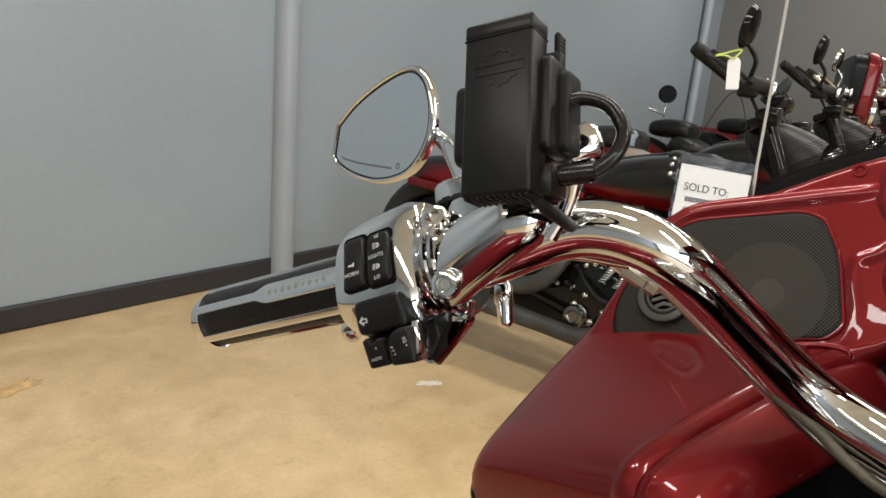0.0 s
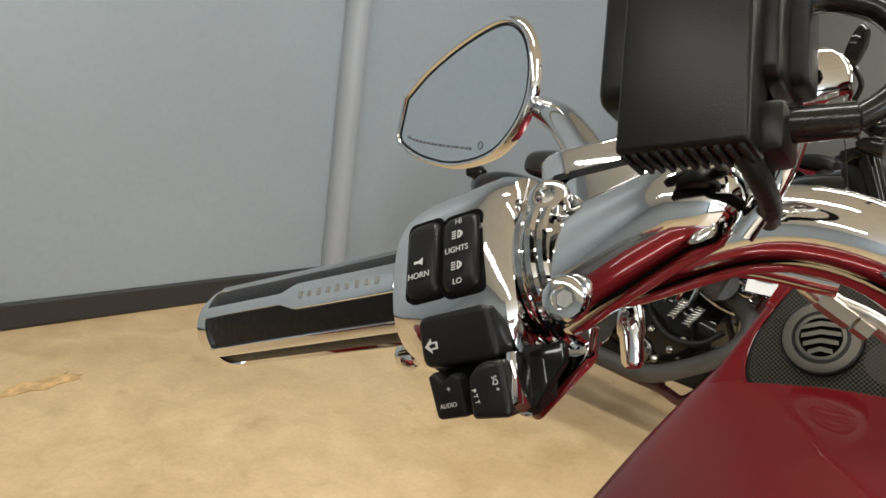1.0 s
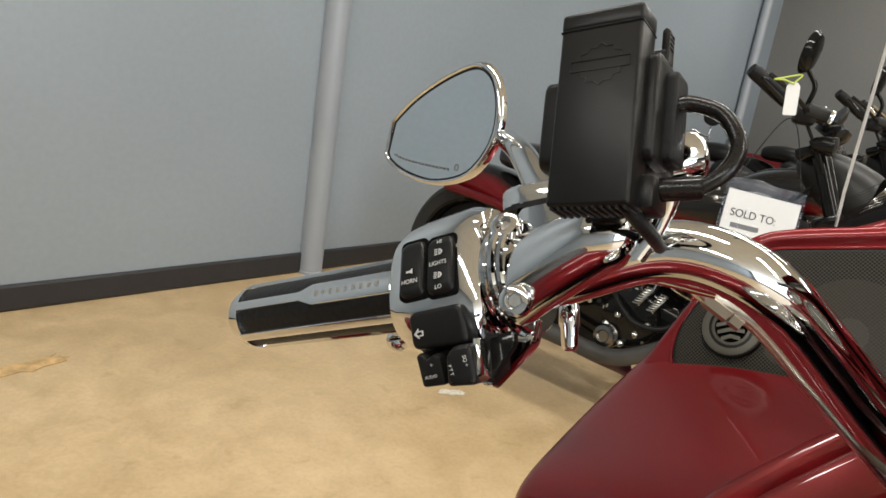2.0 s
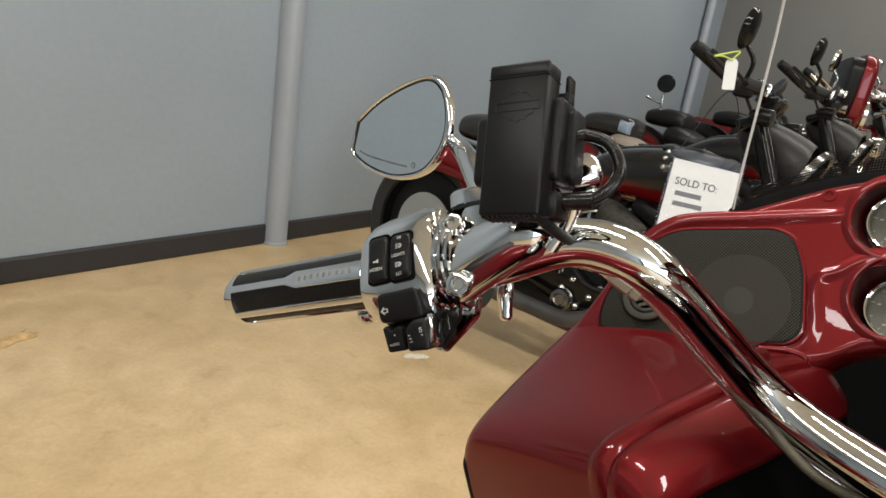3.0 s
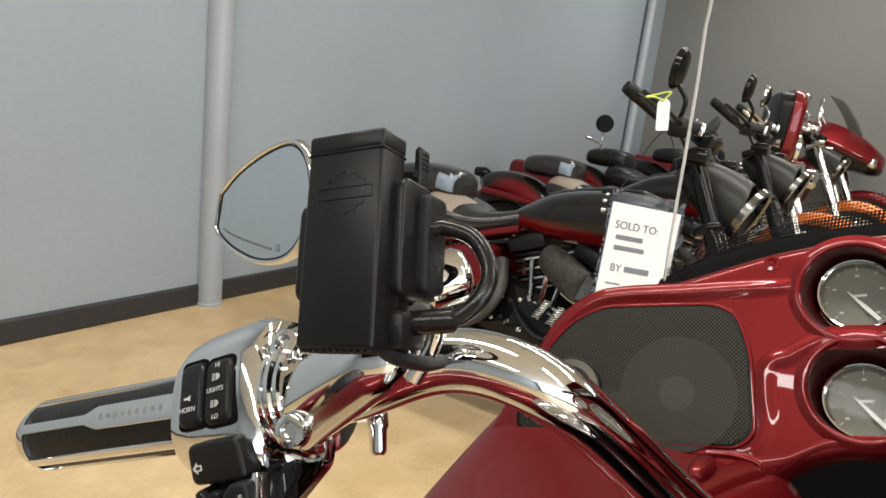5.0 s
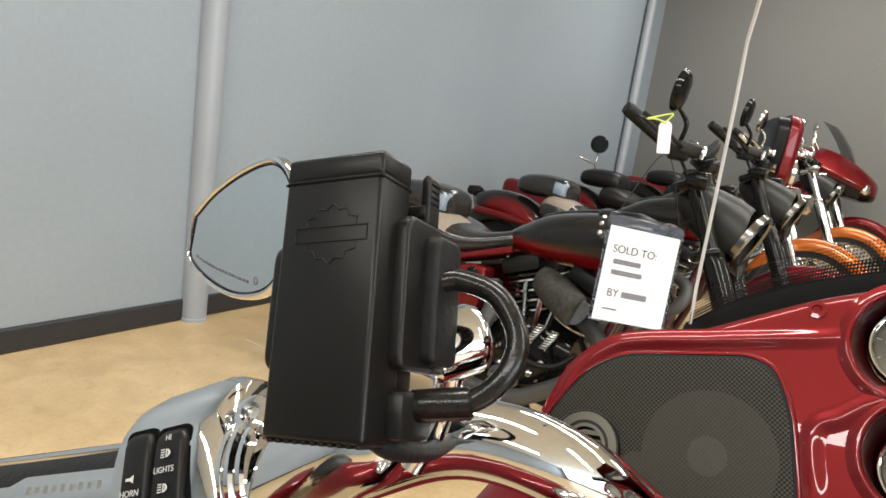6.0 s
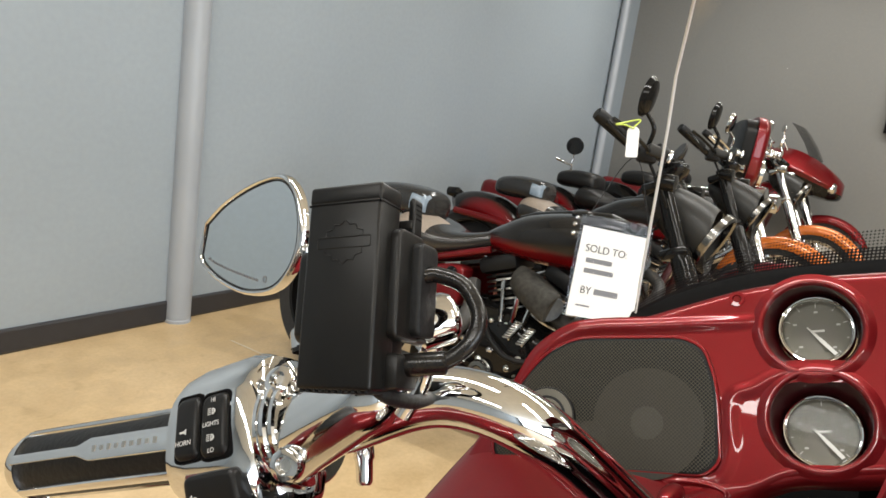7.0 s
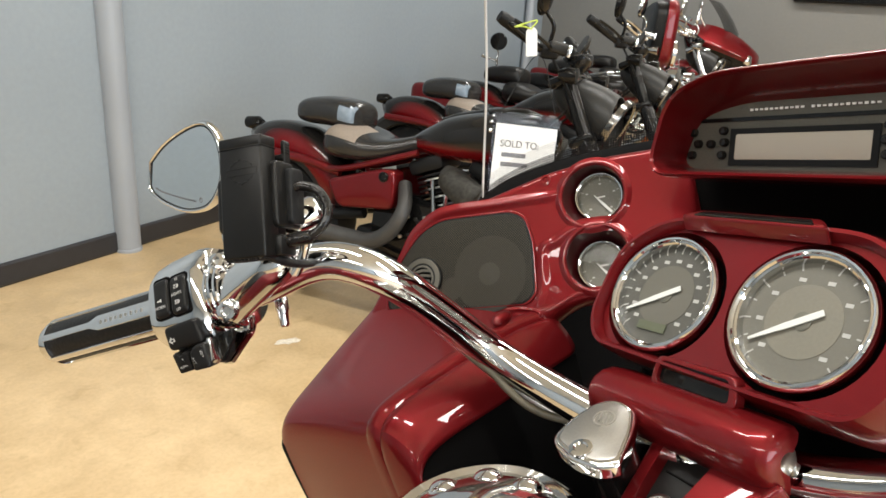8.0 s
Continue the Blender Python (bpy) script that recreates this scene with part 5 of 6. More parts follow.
def dense(rows, steps=4):
    """Fills in a row of ring measures with smooth steps between them."""
    out = []
    for i in range(len(rows) - 1):
        p = [rows[max(i - 1, 0)], rows[i], rows[i + 1], rows[min(i + 2, len(rows) - 1)]]
        for k in range(steps):
            t = k / steps
            out.append(tuple(max(0.5 * (2 * b_ + (c_ - a_) * t + (2 * a_ - 5 * b_ + 4 * c_ - d_) * t * t + (3 * b_ - a_ - 3 * c_ + d_) * t ** 3), 0.004) for a_, b_, c_, d_ in zip(*p)))
    return out + [rows[-1]]


def fade_paint(name, weights, start, end, first, second, rough=0.25):
    """Lacquer that runs from the first colour to the second across the bodywork."""
    m = mat(name, first, rough, 0.1, 0.8, spec=0.1)
    nt = m.node_tree
    co = nt.nodes.new("ShaderNodeTexCoord")
    ab = nt.nodes.new("ShaderNodeVectorMath")
    ab.operation = "ABSOLUTE"
    dot = nt.nodes.new("ShaderNodeVectorMath")
    dot.operation = "DOT_PRODUCT"
    dot.inputs[1].default_value = weights
    rng_ = nt.nodes.new("ShaderNodeMapRange")
    rng_.interpolation_type = "SMOOTHSTEP"
    rng_.inputs["From Min"].default_value, rng_.inputs["From Max"].default_value = start, end
    mx = nt.nodes.new("ShaderNodeMix")
    mx.data_type = "RGBA"
    mx.inputs["A"].default_value, mx.inputs["B"].default_value = (*first, 1), (*second, 1)
    nt.links.new(co.outputs["Object"], ab.inputs[0])
    nt.links.new(ab.outputs["Vector"], dot.inputs[0])
    nt.links.new(dot.outputs["Value"], rng_.inputs["Value"])
    nt.links.new(rng_.outputs["Result"], mx.inputs["Factor"])
    nt.links.new(mx.outputs["Result"], nt.nodes["Principled BSDF"].inputs["Base Color"])
    return m


TANK_FADE = fade_paint("black_to_red_tank_lacquer", (0.0, 0.0, -1.0), -0.728, -0.692, (0.013, 0.012, 0.011), (0.16, 0.004, 0.006))
FENDER_FADE = fade_paint("black_to_red_fender_lacquer", (0.0, 1.0, 0.0), 0.078, 0.108, (0.013, 0.012, 0.011), (0.16, 0.004, 0.006))


def wheel_parts(bike, x, r, width, spokes, rim_mat, name):
    tyre_r = r * 0.24
    tyre = part(name, lathe([(-width * 0.42, r - tyre_r), (-width * 0.5, r - tyre_r * 0.45), (-width * 0.36, r - tyre_r * 0.1), (0, r), (width * 0.36, r - tyre_r * 0.1), (width * 0.5, r - tyre_r * 0.45), (width * 0.42, r - tyre_r)], 44, pose(0, 0, 0, 0, 0, 90), caps=False), TYRE, bike, "black road tyre", m=pose(x, 0, r))
    part("rim", lathe([(-width * 0.40, r - tyre_r * 1.15), (-width * 0.42, r - tyre_r * 0.95), (-width * 0.2, r - tyre_r * 1.1), (0, r - tyre_r * 1.25), (width * 0.2, r - tyre_r * 1.1), (width * 0.42, r - tyre_r * 0.95), (width * 0.40, r - tyre_r * 1.15)], 44, pose(0, 0, 0, 0, 0, 90), caps=False), rim_mat, tyre, "bright wheel rim")
    part("hub", lathe([(-0.07, 0.02), (-0.07, 0.045), (-0.03, 0.032), (0.03, 0.032), (0.07, 0.045), (0.07, 0.02)], 24, pose(0, 0, 0, 0, 0, 90)), rim_mat, tyre)
    for k in range(spokes):
        a = 2 * math.pi * k / spokes
        d = 0.16 if spokes > 12 else 0.0
        part("spoke", tube([(math.cos(a) * 0.03, 0.03 * (-1) ** k, math.sin(a) * 0.03), (math.cos(a + d) * (r - tyre_r * 1.12), 0, math.sin(a + d) * (r - tyre_r * 1.12))], 0.003 if spokes > 12 else 0.014, 6, smooth=False), rim_mat, tyre)
    if "rear" in name:
        part("wheel_disc", lathe([(-0.03, 0.03), (-0.03, r - tyre_r * 1.2), (0.03, r - tyre_r * 1.2), (0.03, 0.03)], 36, pose(0, 0, 0, 0, 0, 90)), MATT_BLACK, tyre, "solid black wheel disc")
    part("brake_disc", lathe([(-0.0025, 0.075), (-0.0025, 0.14), (0.0025, 0.14), (0.0025, 0.075)], 36, pose(0, -0.075, 0, 0, 0, 90)), STEEL, tyre, "steel brake disc")
    return tyre


def fender(bike, name, x, z, r, width, a0, a1, top, side, label, drop=0.07):
    loops = []
    for k in range(19):
        a = radians(a0 + (a1 - a0) * k / 18)
        tip = 0.55 + 0.45 * math.sin(math.pi * k / 18) ** 0.5
        loop = []
        for q in range(11):
            s = -1 + 2 * q / 10
            dip = drop * abs(s) ** 5 + 0.012 * s * s
            loop.append((x + math.cos(a) * (r - dip), s * width / 2 * tip, z + math.sin(a) * (r - dip)))
        loops.append(loop)
    ob = part(name, rings(loops, closed=False), top, bike, label)
    if side:
        two_tone(ob, side, lambda c: abs(c.y) > width * 0.30)
    md = ob.modifiers.new("thick", "SOLIDIFY")
    md.thickness = 0.006
    return ob


def cylinder_parts(bike, x, z, lean, dark):
    m = pose(x, 0, z, 0, lean, 0)
    barrel = part("cylinder", lathe([(0, 0.05), (0.16, 0.05)], 20, m @ pose(0, 0, 0, 0, -90, 0)), dark, bike, "finned engine cylinder")
    for k in range(9):
        part("fin", lathe([(0.02 + 0.017 * k, 0.03), (0.02 + 0.017 * k, 0.082), (0.026 + 0.017 * k, 0.082), (0.026 + 0.017 * k, 0.03)], 20, m @ pose(0, 0, 0, 0, -90, 0)), STEEL if k % 2 else dark, barrel)
    part("rocker_cover", box(0.15, 0.17, 0.06, m @ pose(0, 0, 0.20), 0.018, 2), dark, barrel, "dark rocker cover")
    for k in range(4):
        part("bolt", lathe([(0, 0.008), (0.006, 0.008), (0.007, 0.004), (0.007, 0.0003)], 8, m @ pose(-0.05 + 0.1 * (k % 2), -0.06 + 0.12 * (k // 2), 0.23, 0, -90, 0)), CHROME, barrel)


def cruiser(m, label, paint, second, metal, forks, front_paint, group, front="bare", bars=(1.335, 0.34, 1.145), seat_mat=None, spokes=9, rim_mat=None, bags=False, grips=True):
    """A long low motorcycle: x ahead from its tail lamp, z up."""
    bike = thing("cruiser_motorcycle", m, label, "motorcycle", group)
    rim_mat = rim_mat or BLACK_PAINT
    seat_mat = seat_mat or LEATHER
    wheel_parts(bike, 0.30, 0.315, 0.19, spokes, rim_mat, "rear_wheel")
    wheel_parts(bike, 1.83, 0.325, 0.12, spokes, rim_mat, "front_wheel")
    fender(bike, "rear_fender", 0.30, 0.315, 0.392, 0.24, 8, 122, FENDER_FADE if second is BLACK_PAINT and paint is RED else paint, None, "rear fender fading from black to red", 0.10)
    fender(bike, "front_fender", 1.83, 0.325, 0.355, 0.15, 25, 165, front_paint, front_paint, "short front fender", 0.06)
    tail = part("tail_lamp", lathe([(-0.03, 0.0003), (-0.03, 0.025), (0.03, 0.032), (0.05, 0.02)], 20), BLACK_PAINT, bike, "smoked tail lamp", m=pose(0.075, 0, 0.668))
    part("lamp_stalk", tube([(0.14, 0, 0.670), (0.08, 0.0, 0.668)], 0.012, 10), MATT_BLACK, bike)
    for s in (-1, 1):
        part("fender_strut", tube([(0.18, s * 0.12, 0.58), (0.45, s * 0.12, 0.57), (0.62, s * 0.10, 0.54)], 0.018, 10), paint, bike, "painted fender strut")
        part("swingarm", tube([(0.30, s * 0.13, 0.315), (0.55, s * 0.11, 0.36), (0.75, s * 0.10, 0.40)], 0.022, 10), MATT_BLACK, bike, "black swingarm")
        part("down_tube", tube([(1.42, s * 0.03, 0.86), (1.36, s * 0.09, 0.55), (1.24, s * 0.12, 0.185), (1.10, s * 0.12, 0.165), (0.75, s * 0.12, 0.175)], 0.018, 10), DEEP_RED if paint is RED else MATT_BLACK, bike, "painted frame cradle tube")
    pad = part("pillion_seat", rings([oval(x, 0, z, ry, rz, 26, 0.7) for x, z, ry, rz in dense(((0.365, 0.755, 0.03, 0.012), (0.375, 0.757, 0.085, 0.040), (0.42, 0.763, 0.110, 0.054), (0.51, 0.770, 0.120, 0.060), (0.595, 0.766, 0.120, 0.061), (0.645, 0.757, 0.10, 0.054), (0.663, 0.746, 0.04, 0.014)))]), seat_mat, bike, "black vinyl pillion pad")
    if seat_mat is GLOSS_SEAT:
        two_tone(pad, PALE_BLUE, lambda c: 0.595 < c.x < 0.65 and 0.745 < c.z < 0.80 and c.y < 0)
    saddle = part("rider_seat", rings([oval(x, 0, z, ry, rz, 28, 0.75) for x, z, ry, rz in dense(((0.545, 0.650, 0.06, 0.02), (0.555, 0.655, 0.14, 0.056), (0.60, 0.664, 0.178, 0.074), (0.68, 0.658, 0.182, 0.068), (0.76, 0.650, 0.158, 0.050), (0.84, 0.664, 0.118, 0.042), (0.93, 0.695, 0.082, 0.036), (0.985, 0.715, 0.05, 0.022), (1.0, 0.72, 0.01, 0.006)))]), seat_mat, bike, "dished black vinyl rider's seat")
    if seat_mat is GLOSS_SEAT:
        two_tone(saddle, TAN_LEATHER, lambda c: 0.575 < c.x < 0.72 and c.z > 0.680 and c.y < 0.02)
    tank = part("fuel_tank", rings([oval(x, 0, z, ry, rz, 40, 0.85) for x, z, ry, rz in dense(((0.875, 0.692, 0.010, 0.010), (0.90, 0.697, 0.05, 0.030), (0.97, 0.715, 0.098, 0.056), (1.06, 0.736, 0.135, 0.082), (1.20, 0.754, 0.152, 0.098), (1.32, 0.766, 0.144, 0.098), (1.41, 0.772, 0.105, 0.084), (1.46, 0.772, 0.045, 0.045), (1.47, 0.772, 0.010, 0.010)))]), TANK_FADE if second is BLACK_PAINT and paint is RED else second, bike, "teardrop fuel tank fading from black to red")
    for k in range(4):
        a = radians(74 - 19 * k)
        part("tank_stud", lathe([(0.009 * math.cos(math.pi * (1 - j / 6)), max(0.0003, 0.009 * math.sin(math.pi * j / 6))) for j in range(7)], 12), CHROME, tank, "chrome stud", m=pose(1.235 + 0.008 * k, -0.151 * math.cos(a) ** 0.85, 0.757 + 0.099 * math.sin(a) ** 0.85))
    part("tank_console", rings([oval(x, 0, z, ry, rz, 16) for x, z, ry, rz in ((1.0, 0.795, 0.01, 0.01), (1.06, 0.812, 0.03, 0.018), (1.2, 0.842, 0.038, 0.022), (1.33, 0.855, 0.035, 0.022), (1.40, 0.850, 0.01, 0.01))]), metal, tank, "tank console")
    part("filler_cap", lathe([(0, 0.034), (0.012, 0.034), (0.016, 0.026), (0.017, 0.0003)], 24, pose(0, 0, 0, 0, -90, 0)), metal, tank, m=pose(1.24, -0.05, 0.848, 20, 0, 0))
    for sd in (-1, 1):
        side = axes((0, sd * 0.165, 0), (-sd, 0, 0), (0, sd, 0))
        cover = part("side_cover", plate(rounded([(-sd * x, z) for x, z in ((0.60, 0.515), (0.66, 0.415), (0.91, 0.445), (0.905, 0.590), (0.84, 0.592))][::-sd], [0.03, 0.03, 0.03, 0.02, 0.05]), 0.07, bevel=0.014, seg=3), paint, bike, "painted oil tank cover", m=side)
        part("cover_cap", lathe([(0, 0.020), (0.008, 0.020), (0.010, 0.014), (0.006, 0.012), (0.006, 0.0003)], 18, pose(0, 0, 0, 0, -90, 0)), BLACK_PAINT, cover, "black filler cap", m=pose(-sd * 0.862, 0.565, 0.0))
        part("frame_rail", tube([(0.56, sd * 0.11, 0.548), (0.66, sd * 0.125, 0.565), (0.80, sd * 0.125, 0.610), (0.96, sd * 0.10, 0.668)], 0.013, 10), paint, bike, "painted frame rail under the seat")
    case = part("crankcase", rings([oval(x, 0, z, ry, rz, 24, 0.7) for x, z, ry, rz in ((0.78, 0.36, 0.05, 0.08), (0.80, 0.36, 0.12, 0.13), (0.98, 0.35, 0.14, 0.15), (1.15, 0.34, 0.14, 0.15), (1.24, 0.34, 0.11, 0.11), (1.26, 0.34, 0.04, 0.05))]), metal, bike, "engine crankcase")
    for k in range(8):
        a = 2 * math.pi * k / 8
        part("case_bolt", lathe([(0, 0.009), (0.008, 0.009), (0.009, 0.005), (0.009, 0.0003)], 8, pose(0, 0, 0, 0, 0, -90)), STEEL if k % 3 else MATT_BLACK, case, m=pose(1.10 + 0.09 * math.cos(a), -0.145, 0.35 + 0.09 * math.sin(a)))
    filter_can = [(0.0, 0.040), (0.012, 0.043), (0.014, 0.039), (0.024, 0.043), (0.026, 0.039), (0.036, 0.043), (0.038, 0.039), (0.048, 0.042), (0.058, 0.036), (0.060, 0.022), (0.056, 0.018), (0.056, 0.0003)]
    part("oil_filter", lathe(filter_can, 28, pose(0, 0, 0, 0, 0, -90)), LAMP_RIM, case, "ribbed smoked-chrome oil filter", m=pose(1.045, -0.125, 0.262))
    for x0, z0 in ((1.118, 0.432), (1.170, 0.424)):
        coil = [(x0 + 0.012 * math.cos(0.8 * k) + 0.0006 * k, -0.172 + 0.012 * math.sin(0.8 * k), z0 - 0.032 + 0.0011 * k) for k in range(60)]
        part("coil_spring", tube(coil, 0.0028, 6, smooth=False), STEEL, case, "bright steel coil spring")
    part("breather_hose", tube([(1.02, -0.150, 0.42), (1.07, -0.185, 0.385), (1.14, -0.190, 0.345), (1.22, -0.165, 0.350), (1.27, -0.120, 0.40)], 0.010, 10), RUBBER, case, "black breather hose")
    part("cam_cover", lathe([(0, 0.10), (0.02, 0.098), (0.028, 0.08), (0.03, 0.0003)], 28, pose(0, 0, 0, 0, 0, -90)), metal, case, m=pose(1.10, -0.132, 0.35))
    cylinder_parts(bike, 1.06, 0.44, -22, MATT_BLACK)
    cylinder_parts(bike, 1.16, 0.44, 22, MATT_BLACK)
    air = part("air_cleaner", rings([[Vector((1.075, -0.10, 0.605)).lerp(Vector((1.262, -0.185, 0.540)), t) + Vector((0.30 * q, -0.25 * p, 0.93 * q)) * 1.0 + Vector((0, -0.80 * p, 0)) for p, q in ((r * (1 + 0.09 * math.sin(3 * a + 5 * t)) * math.cos(a), r * (1 + 0.07 * math.sin(2 * a + 3 * t)) * math.sin(a)) for a in (2 * math.pi * k / 22 for k in range(22)))] for t, r in dense(((0.0, 0.03), (0.06, 0.046), (0.35, 0.060), (0.65, 0.058), (0.92, 0.055), (0.99, 0.050), (1.0, 0.044)))]), DUSTY, bike, "dusty black forward air intake")
    part("intake_cap", lathe([(0, 0.044), (0.004, 0.042), (0.006, 0.0003)], 22, pose(0, 0, 0, 0, 0, 0)), mat_cap, air, "grey intake end disc", m=pose(1.262, -0.185, 0.540, 0, 18, -24))
    for x0, z0 in ((1.075, 0.47), (1.105, 0.47), (1.135, 0.47)):
        part("pushrod_tube", tube([(x0, -0.125, 0.38), (x0 + (x0 - 1.105) * 1.2, -0.11, 0.58)], 0.009, 8), CHROME, bike, "chrome pushrod tube")
    for k in range(10):
        part("engine_bolt", lathe([(0, 0.008), (0.008, 0.008), (0.010, 0.005), (0.010, 0.0003)], 8, pose(0, 0, 0, 0, 0, -90)), STEEL if k % 2 else MATT_BLACK, case, m=pose(0.94 + 0.035 * (k % 5) + 0.01 * (k // 5), -0.150, 0.44 - 0.075 * (k // 5) - 0.006 * (k % 3)))
    part("oil_pan", box(0.56, 0.22, 0.16, pose(0.99, 0, 0.27), 0.03, 2), MATT_BLACK, bike, "black engine underside")
    part("exhaust_pipe", tube([(1.24, -0.09, 0.51), (1.345, -0.15, 0.46), (1.335, -0.185, 0.375), (1.22, -0.20, 0.275), (1.10, -0.205, 0.212), (0.95, -0.205, 0.208), (0.74, -0.21, 0.215), (0.58, -0.215, 0.22), (0.46, -0.215, 0.22)], [0.026, 0.027, 0.027, 0.027, 0.028, 0.030, 0.036, 0.040, 0.040], 18), PIPE_BLACK if metal is not CHROME else CHROME, bike, "low exhaust pipe from the front cylinder")
    for k in range(7):
        part("valve_fitting", lathe([(0, 0.011), (0.012, 0.012), (0.018, 0.007), (0.020, 0.0003)], 10, pose(0, 0, 0, 0, 0, -90)), CHROME if k % 2 else STEEL, bike, "small bright engine fitting", m=pose(1.03 + 0.036 * k, -0.150 - 0.004 * (k % 3), 0.30 + 0.05 * math.sin(k * 2.1)))
    for x0, z0, end_z in ((0.945, 0.545, 0.315),):
        part("exhaust_pipe", tube([(x0 - 0.02, -0.11, z0), (x0 + 0.02, -0.175, z0 - 0.085), (x0 - 0.02, -0.195, 0.5 * z0 + 0.5 * end_z - 0.06), (x0 - 0.10, -0.20, end_z + 0.005), (0.74, -0.20, end_z), (0.58, -0.205, end_z), (0.46, -0.205, end_z)], [0.026, 0.028, 0.030, 0.032, 0.034, 0.038, 0.038], 18), PIPE_BLACK if metal is not CHROME else CHROME, bike, "exhaust pipe with slash-cut end")
    # front end
    for s in (-1, 1):
        fork = part("fork_leg", tube([(1.485, s * 0.105, 1.01), (1.60, s * 0.105, 0.78)], 0.026, 16, smooth=False), forks, bike, "upper fork tube")
        part("fork_slider", tube([(1.59, s * 0.105, 0.80), (1.60, s * 0.105, 0.78), (1.80, s * 0.105, 0.375), (1.83, s * 0.105, 0.325)], [0.030, 0.034, 0.034, 0.028], 16, smooth=False), forks, fork, "fork slider")
        part("fork_cap", lathe([(0, 0.024), (0.012, 0.024), (0.016, 0.014), (0.016, 0.0003)], 16, pose(0, 0, 0, 0, -90, 0)), metal, fork, m=pose(1.483, s * 0.105, 1.01, 0, -26, 0))
        bx, by, bz = bars
        if front != "nose":
            bar = part("handlebar", tube([(1.47, s * 0.03, 1.06), (1.47, s * 0.12, 1.075), (bx + 0.10, s * (by - 0.12), bz - 0.075), (bx + 0.03, s * (by - 0.02), bz - 0.02), (bx, s * by, bz)], 0.013, 12), metal if metal is CHROME else BLACK_PAINT, bike, "handlebar half")
            part("bar_grip", tube([(bx + 0.075, s * (by - 0.088), bz - 0.055), (bx + 0.065, s * (by - 0.075), bz - 0.045), (bx, s * by, bz), (bx - 0.01, s * (by + 0.01), bz + 0.006)], [0.018, 0.0205, 0.0205, 0.017], 14, smooth=False), RUBBER, bar, "black rubber grip")
            part("lever_perch", box(0.06, 0.07, 0.05, pose(bx + 0.115, s * (by - 0.14), bz - 0.075, 0, 0, 20), 0.012, 2), metal if metal is CHROME else PLASTIC, bar, "switch and lever perch")
            part("lever", tube([(bx + 0.14, s * (by - 0.12), bz - 0.075), (bx + 0.09, s * (by - 0.03), bz - 0.03), (bx + 0.05, s * (by + 0.03), bz - 0.005)], 0.006, 8), metal if metal is CHROME else BLACK_PAINT, bar, "hand lever")
            trim = metal if metal is CHROME else BLACK_PAINT
            if s < 0 or metal is CHROME:
                stem = part("mirror_stem", tube([(bx + 0.115, s * (by - 0.13), bz - 0.05), (bx + 0.125, s * (by - 0.115), bz + 0.0), (bx + 0.10, s * (by - 0.10), bz + 0.04)], 0.007, 10), trim, bike, "mirror stem")
                part("mirror_head", rings([oval(xx, 0, 0, ry, rz, 22) for xx, ry, rz in ((0.018, 0.01, 0.015), (0.012, 0.03, 0.050), (0.0, 0.036, 0.060), (-0.006, 0.036, 0.060), (-0.007, 0.033, 0.057))]), trim, stem, "oval mirror", m=pose(bx + 0.095, s * (by - 0.09), bz + 0.085, 0, 8, s * 10))
            else:
                stem = part("mirror_stem", tube([(bx + 0.115, s * (by - 0.13), bz - 0.05), (1.435, s * 0.205, bz - 0.04)], 0.007, 10), trim, bike, "mirror stem")
                part("mirror_head", rings([oval(xx, 0, 0, ry, rz, 24) for xx, ry, rz in dense(((-0.034, 0.012, 0.010), (-0.026, 0.040, 0.034), (-0.004, 0.055, 0.046), (0.016, 0.050, 0.042), (0.028, 0.020, 0.018)))]), LAMP_BLACK, stem, "rounded black mirror folded down", m=pose(1.425, s * 0.20, bz - 0.020, 0, 25, 30))
            if s < 0:
                part("fluid_reservoir", box(0.075, 0.052, 0.036, bevel=0.010, seg=3), LAMP_BLACK if metal is not CHROME else CHROME, bar, "brake fluid reservoir", m=pose(bx + 0.148, s * 0.205, bz - 0.066, 0, 10, 25))
                part("lid_screw", lathe([(0, 0.006), (0.003, 0.006), (0.004, 0.0003)], 10, pose(0, 0, 0, 0, -90, 0)), CHROME, bike, m=pose(bx + 0.16, s * 0.205, bz - 0.047))
                part("reservoir_band", box(0.014, 0.056, 0.040, bevel=0.006, seg=2), CHROME, bike, "chrome band at the reservoir's end", m=pose(bx + 0.184, s * 0.222, bz - 0.074, 0, 10, 25))
            part("cable", tube([(bx + 0.12, s * (by - 0.15), bz - 0.09), (1.52, s * 0.15, bz - 0.20), (1.50, s * 0.06, 0.90), (1.40, s * 0.04, 0.80)], 0.005, 8), RUBBER, bar, "black control cable")
    part("triple_clamp", box(0.09, 0.27, 0.035, pose(1.475, 0, 0.985, 0, -26, 0), 0.012, 2), metal, bike, "upper triple clamp")
    part("triple_clamp", box(0.09, 0.27, 0.035, pose(1.575, 0, 0.80, 0, -26, 0), 0.012, 2), metal, bike, "lower triple clamp")
    part("gauge", lathe([(0, 0.045), (0.03, 0.05), (0.05, 0.045), (0.052, 0.0003)], 24, pose(0, 0, 0, 0, -60, 0)), BLACK_PAINT, bike, "round black gauge", m=pose(1.47, 0, 1.04))
    for s in (-1, 1):
        part("turn_lamp", lathe([(-0.03, 0.0003), (-0.028, 0.018), (0.0, 0.026), (0.03, 0.026), (0.034, 0.0003)], 18), CHROME if metal is CHROME else BLACK_PAINT, bike, "bullet turn lamp", m=pose(1.52, s * 0.19, 1.0))
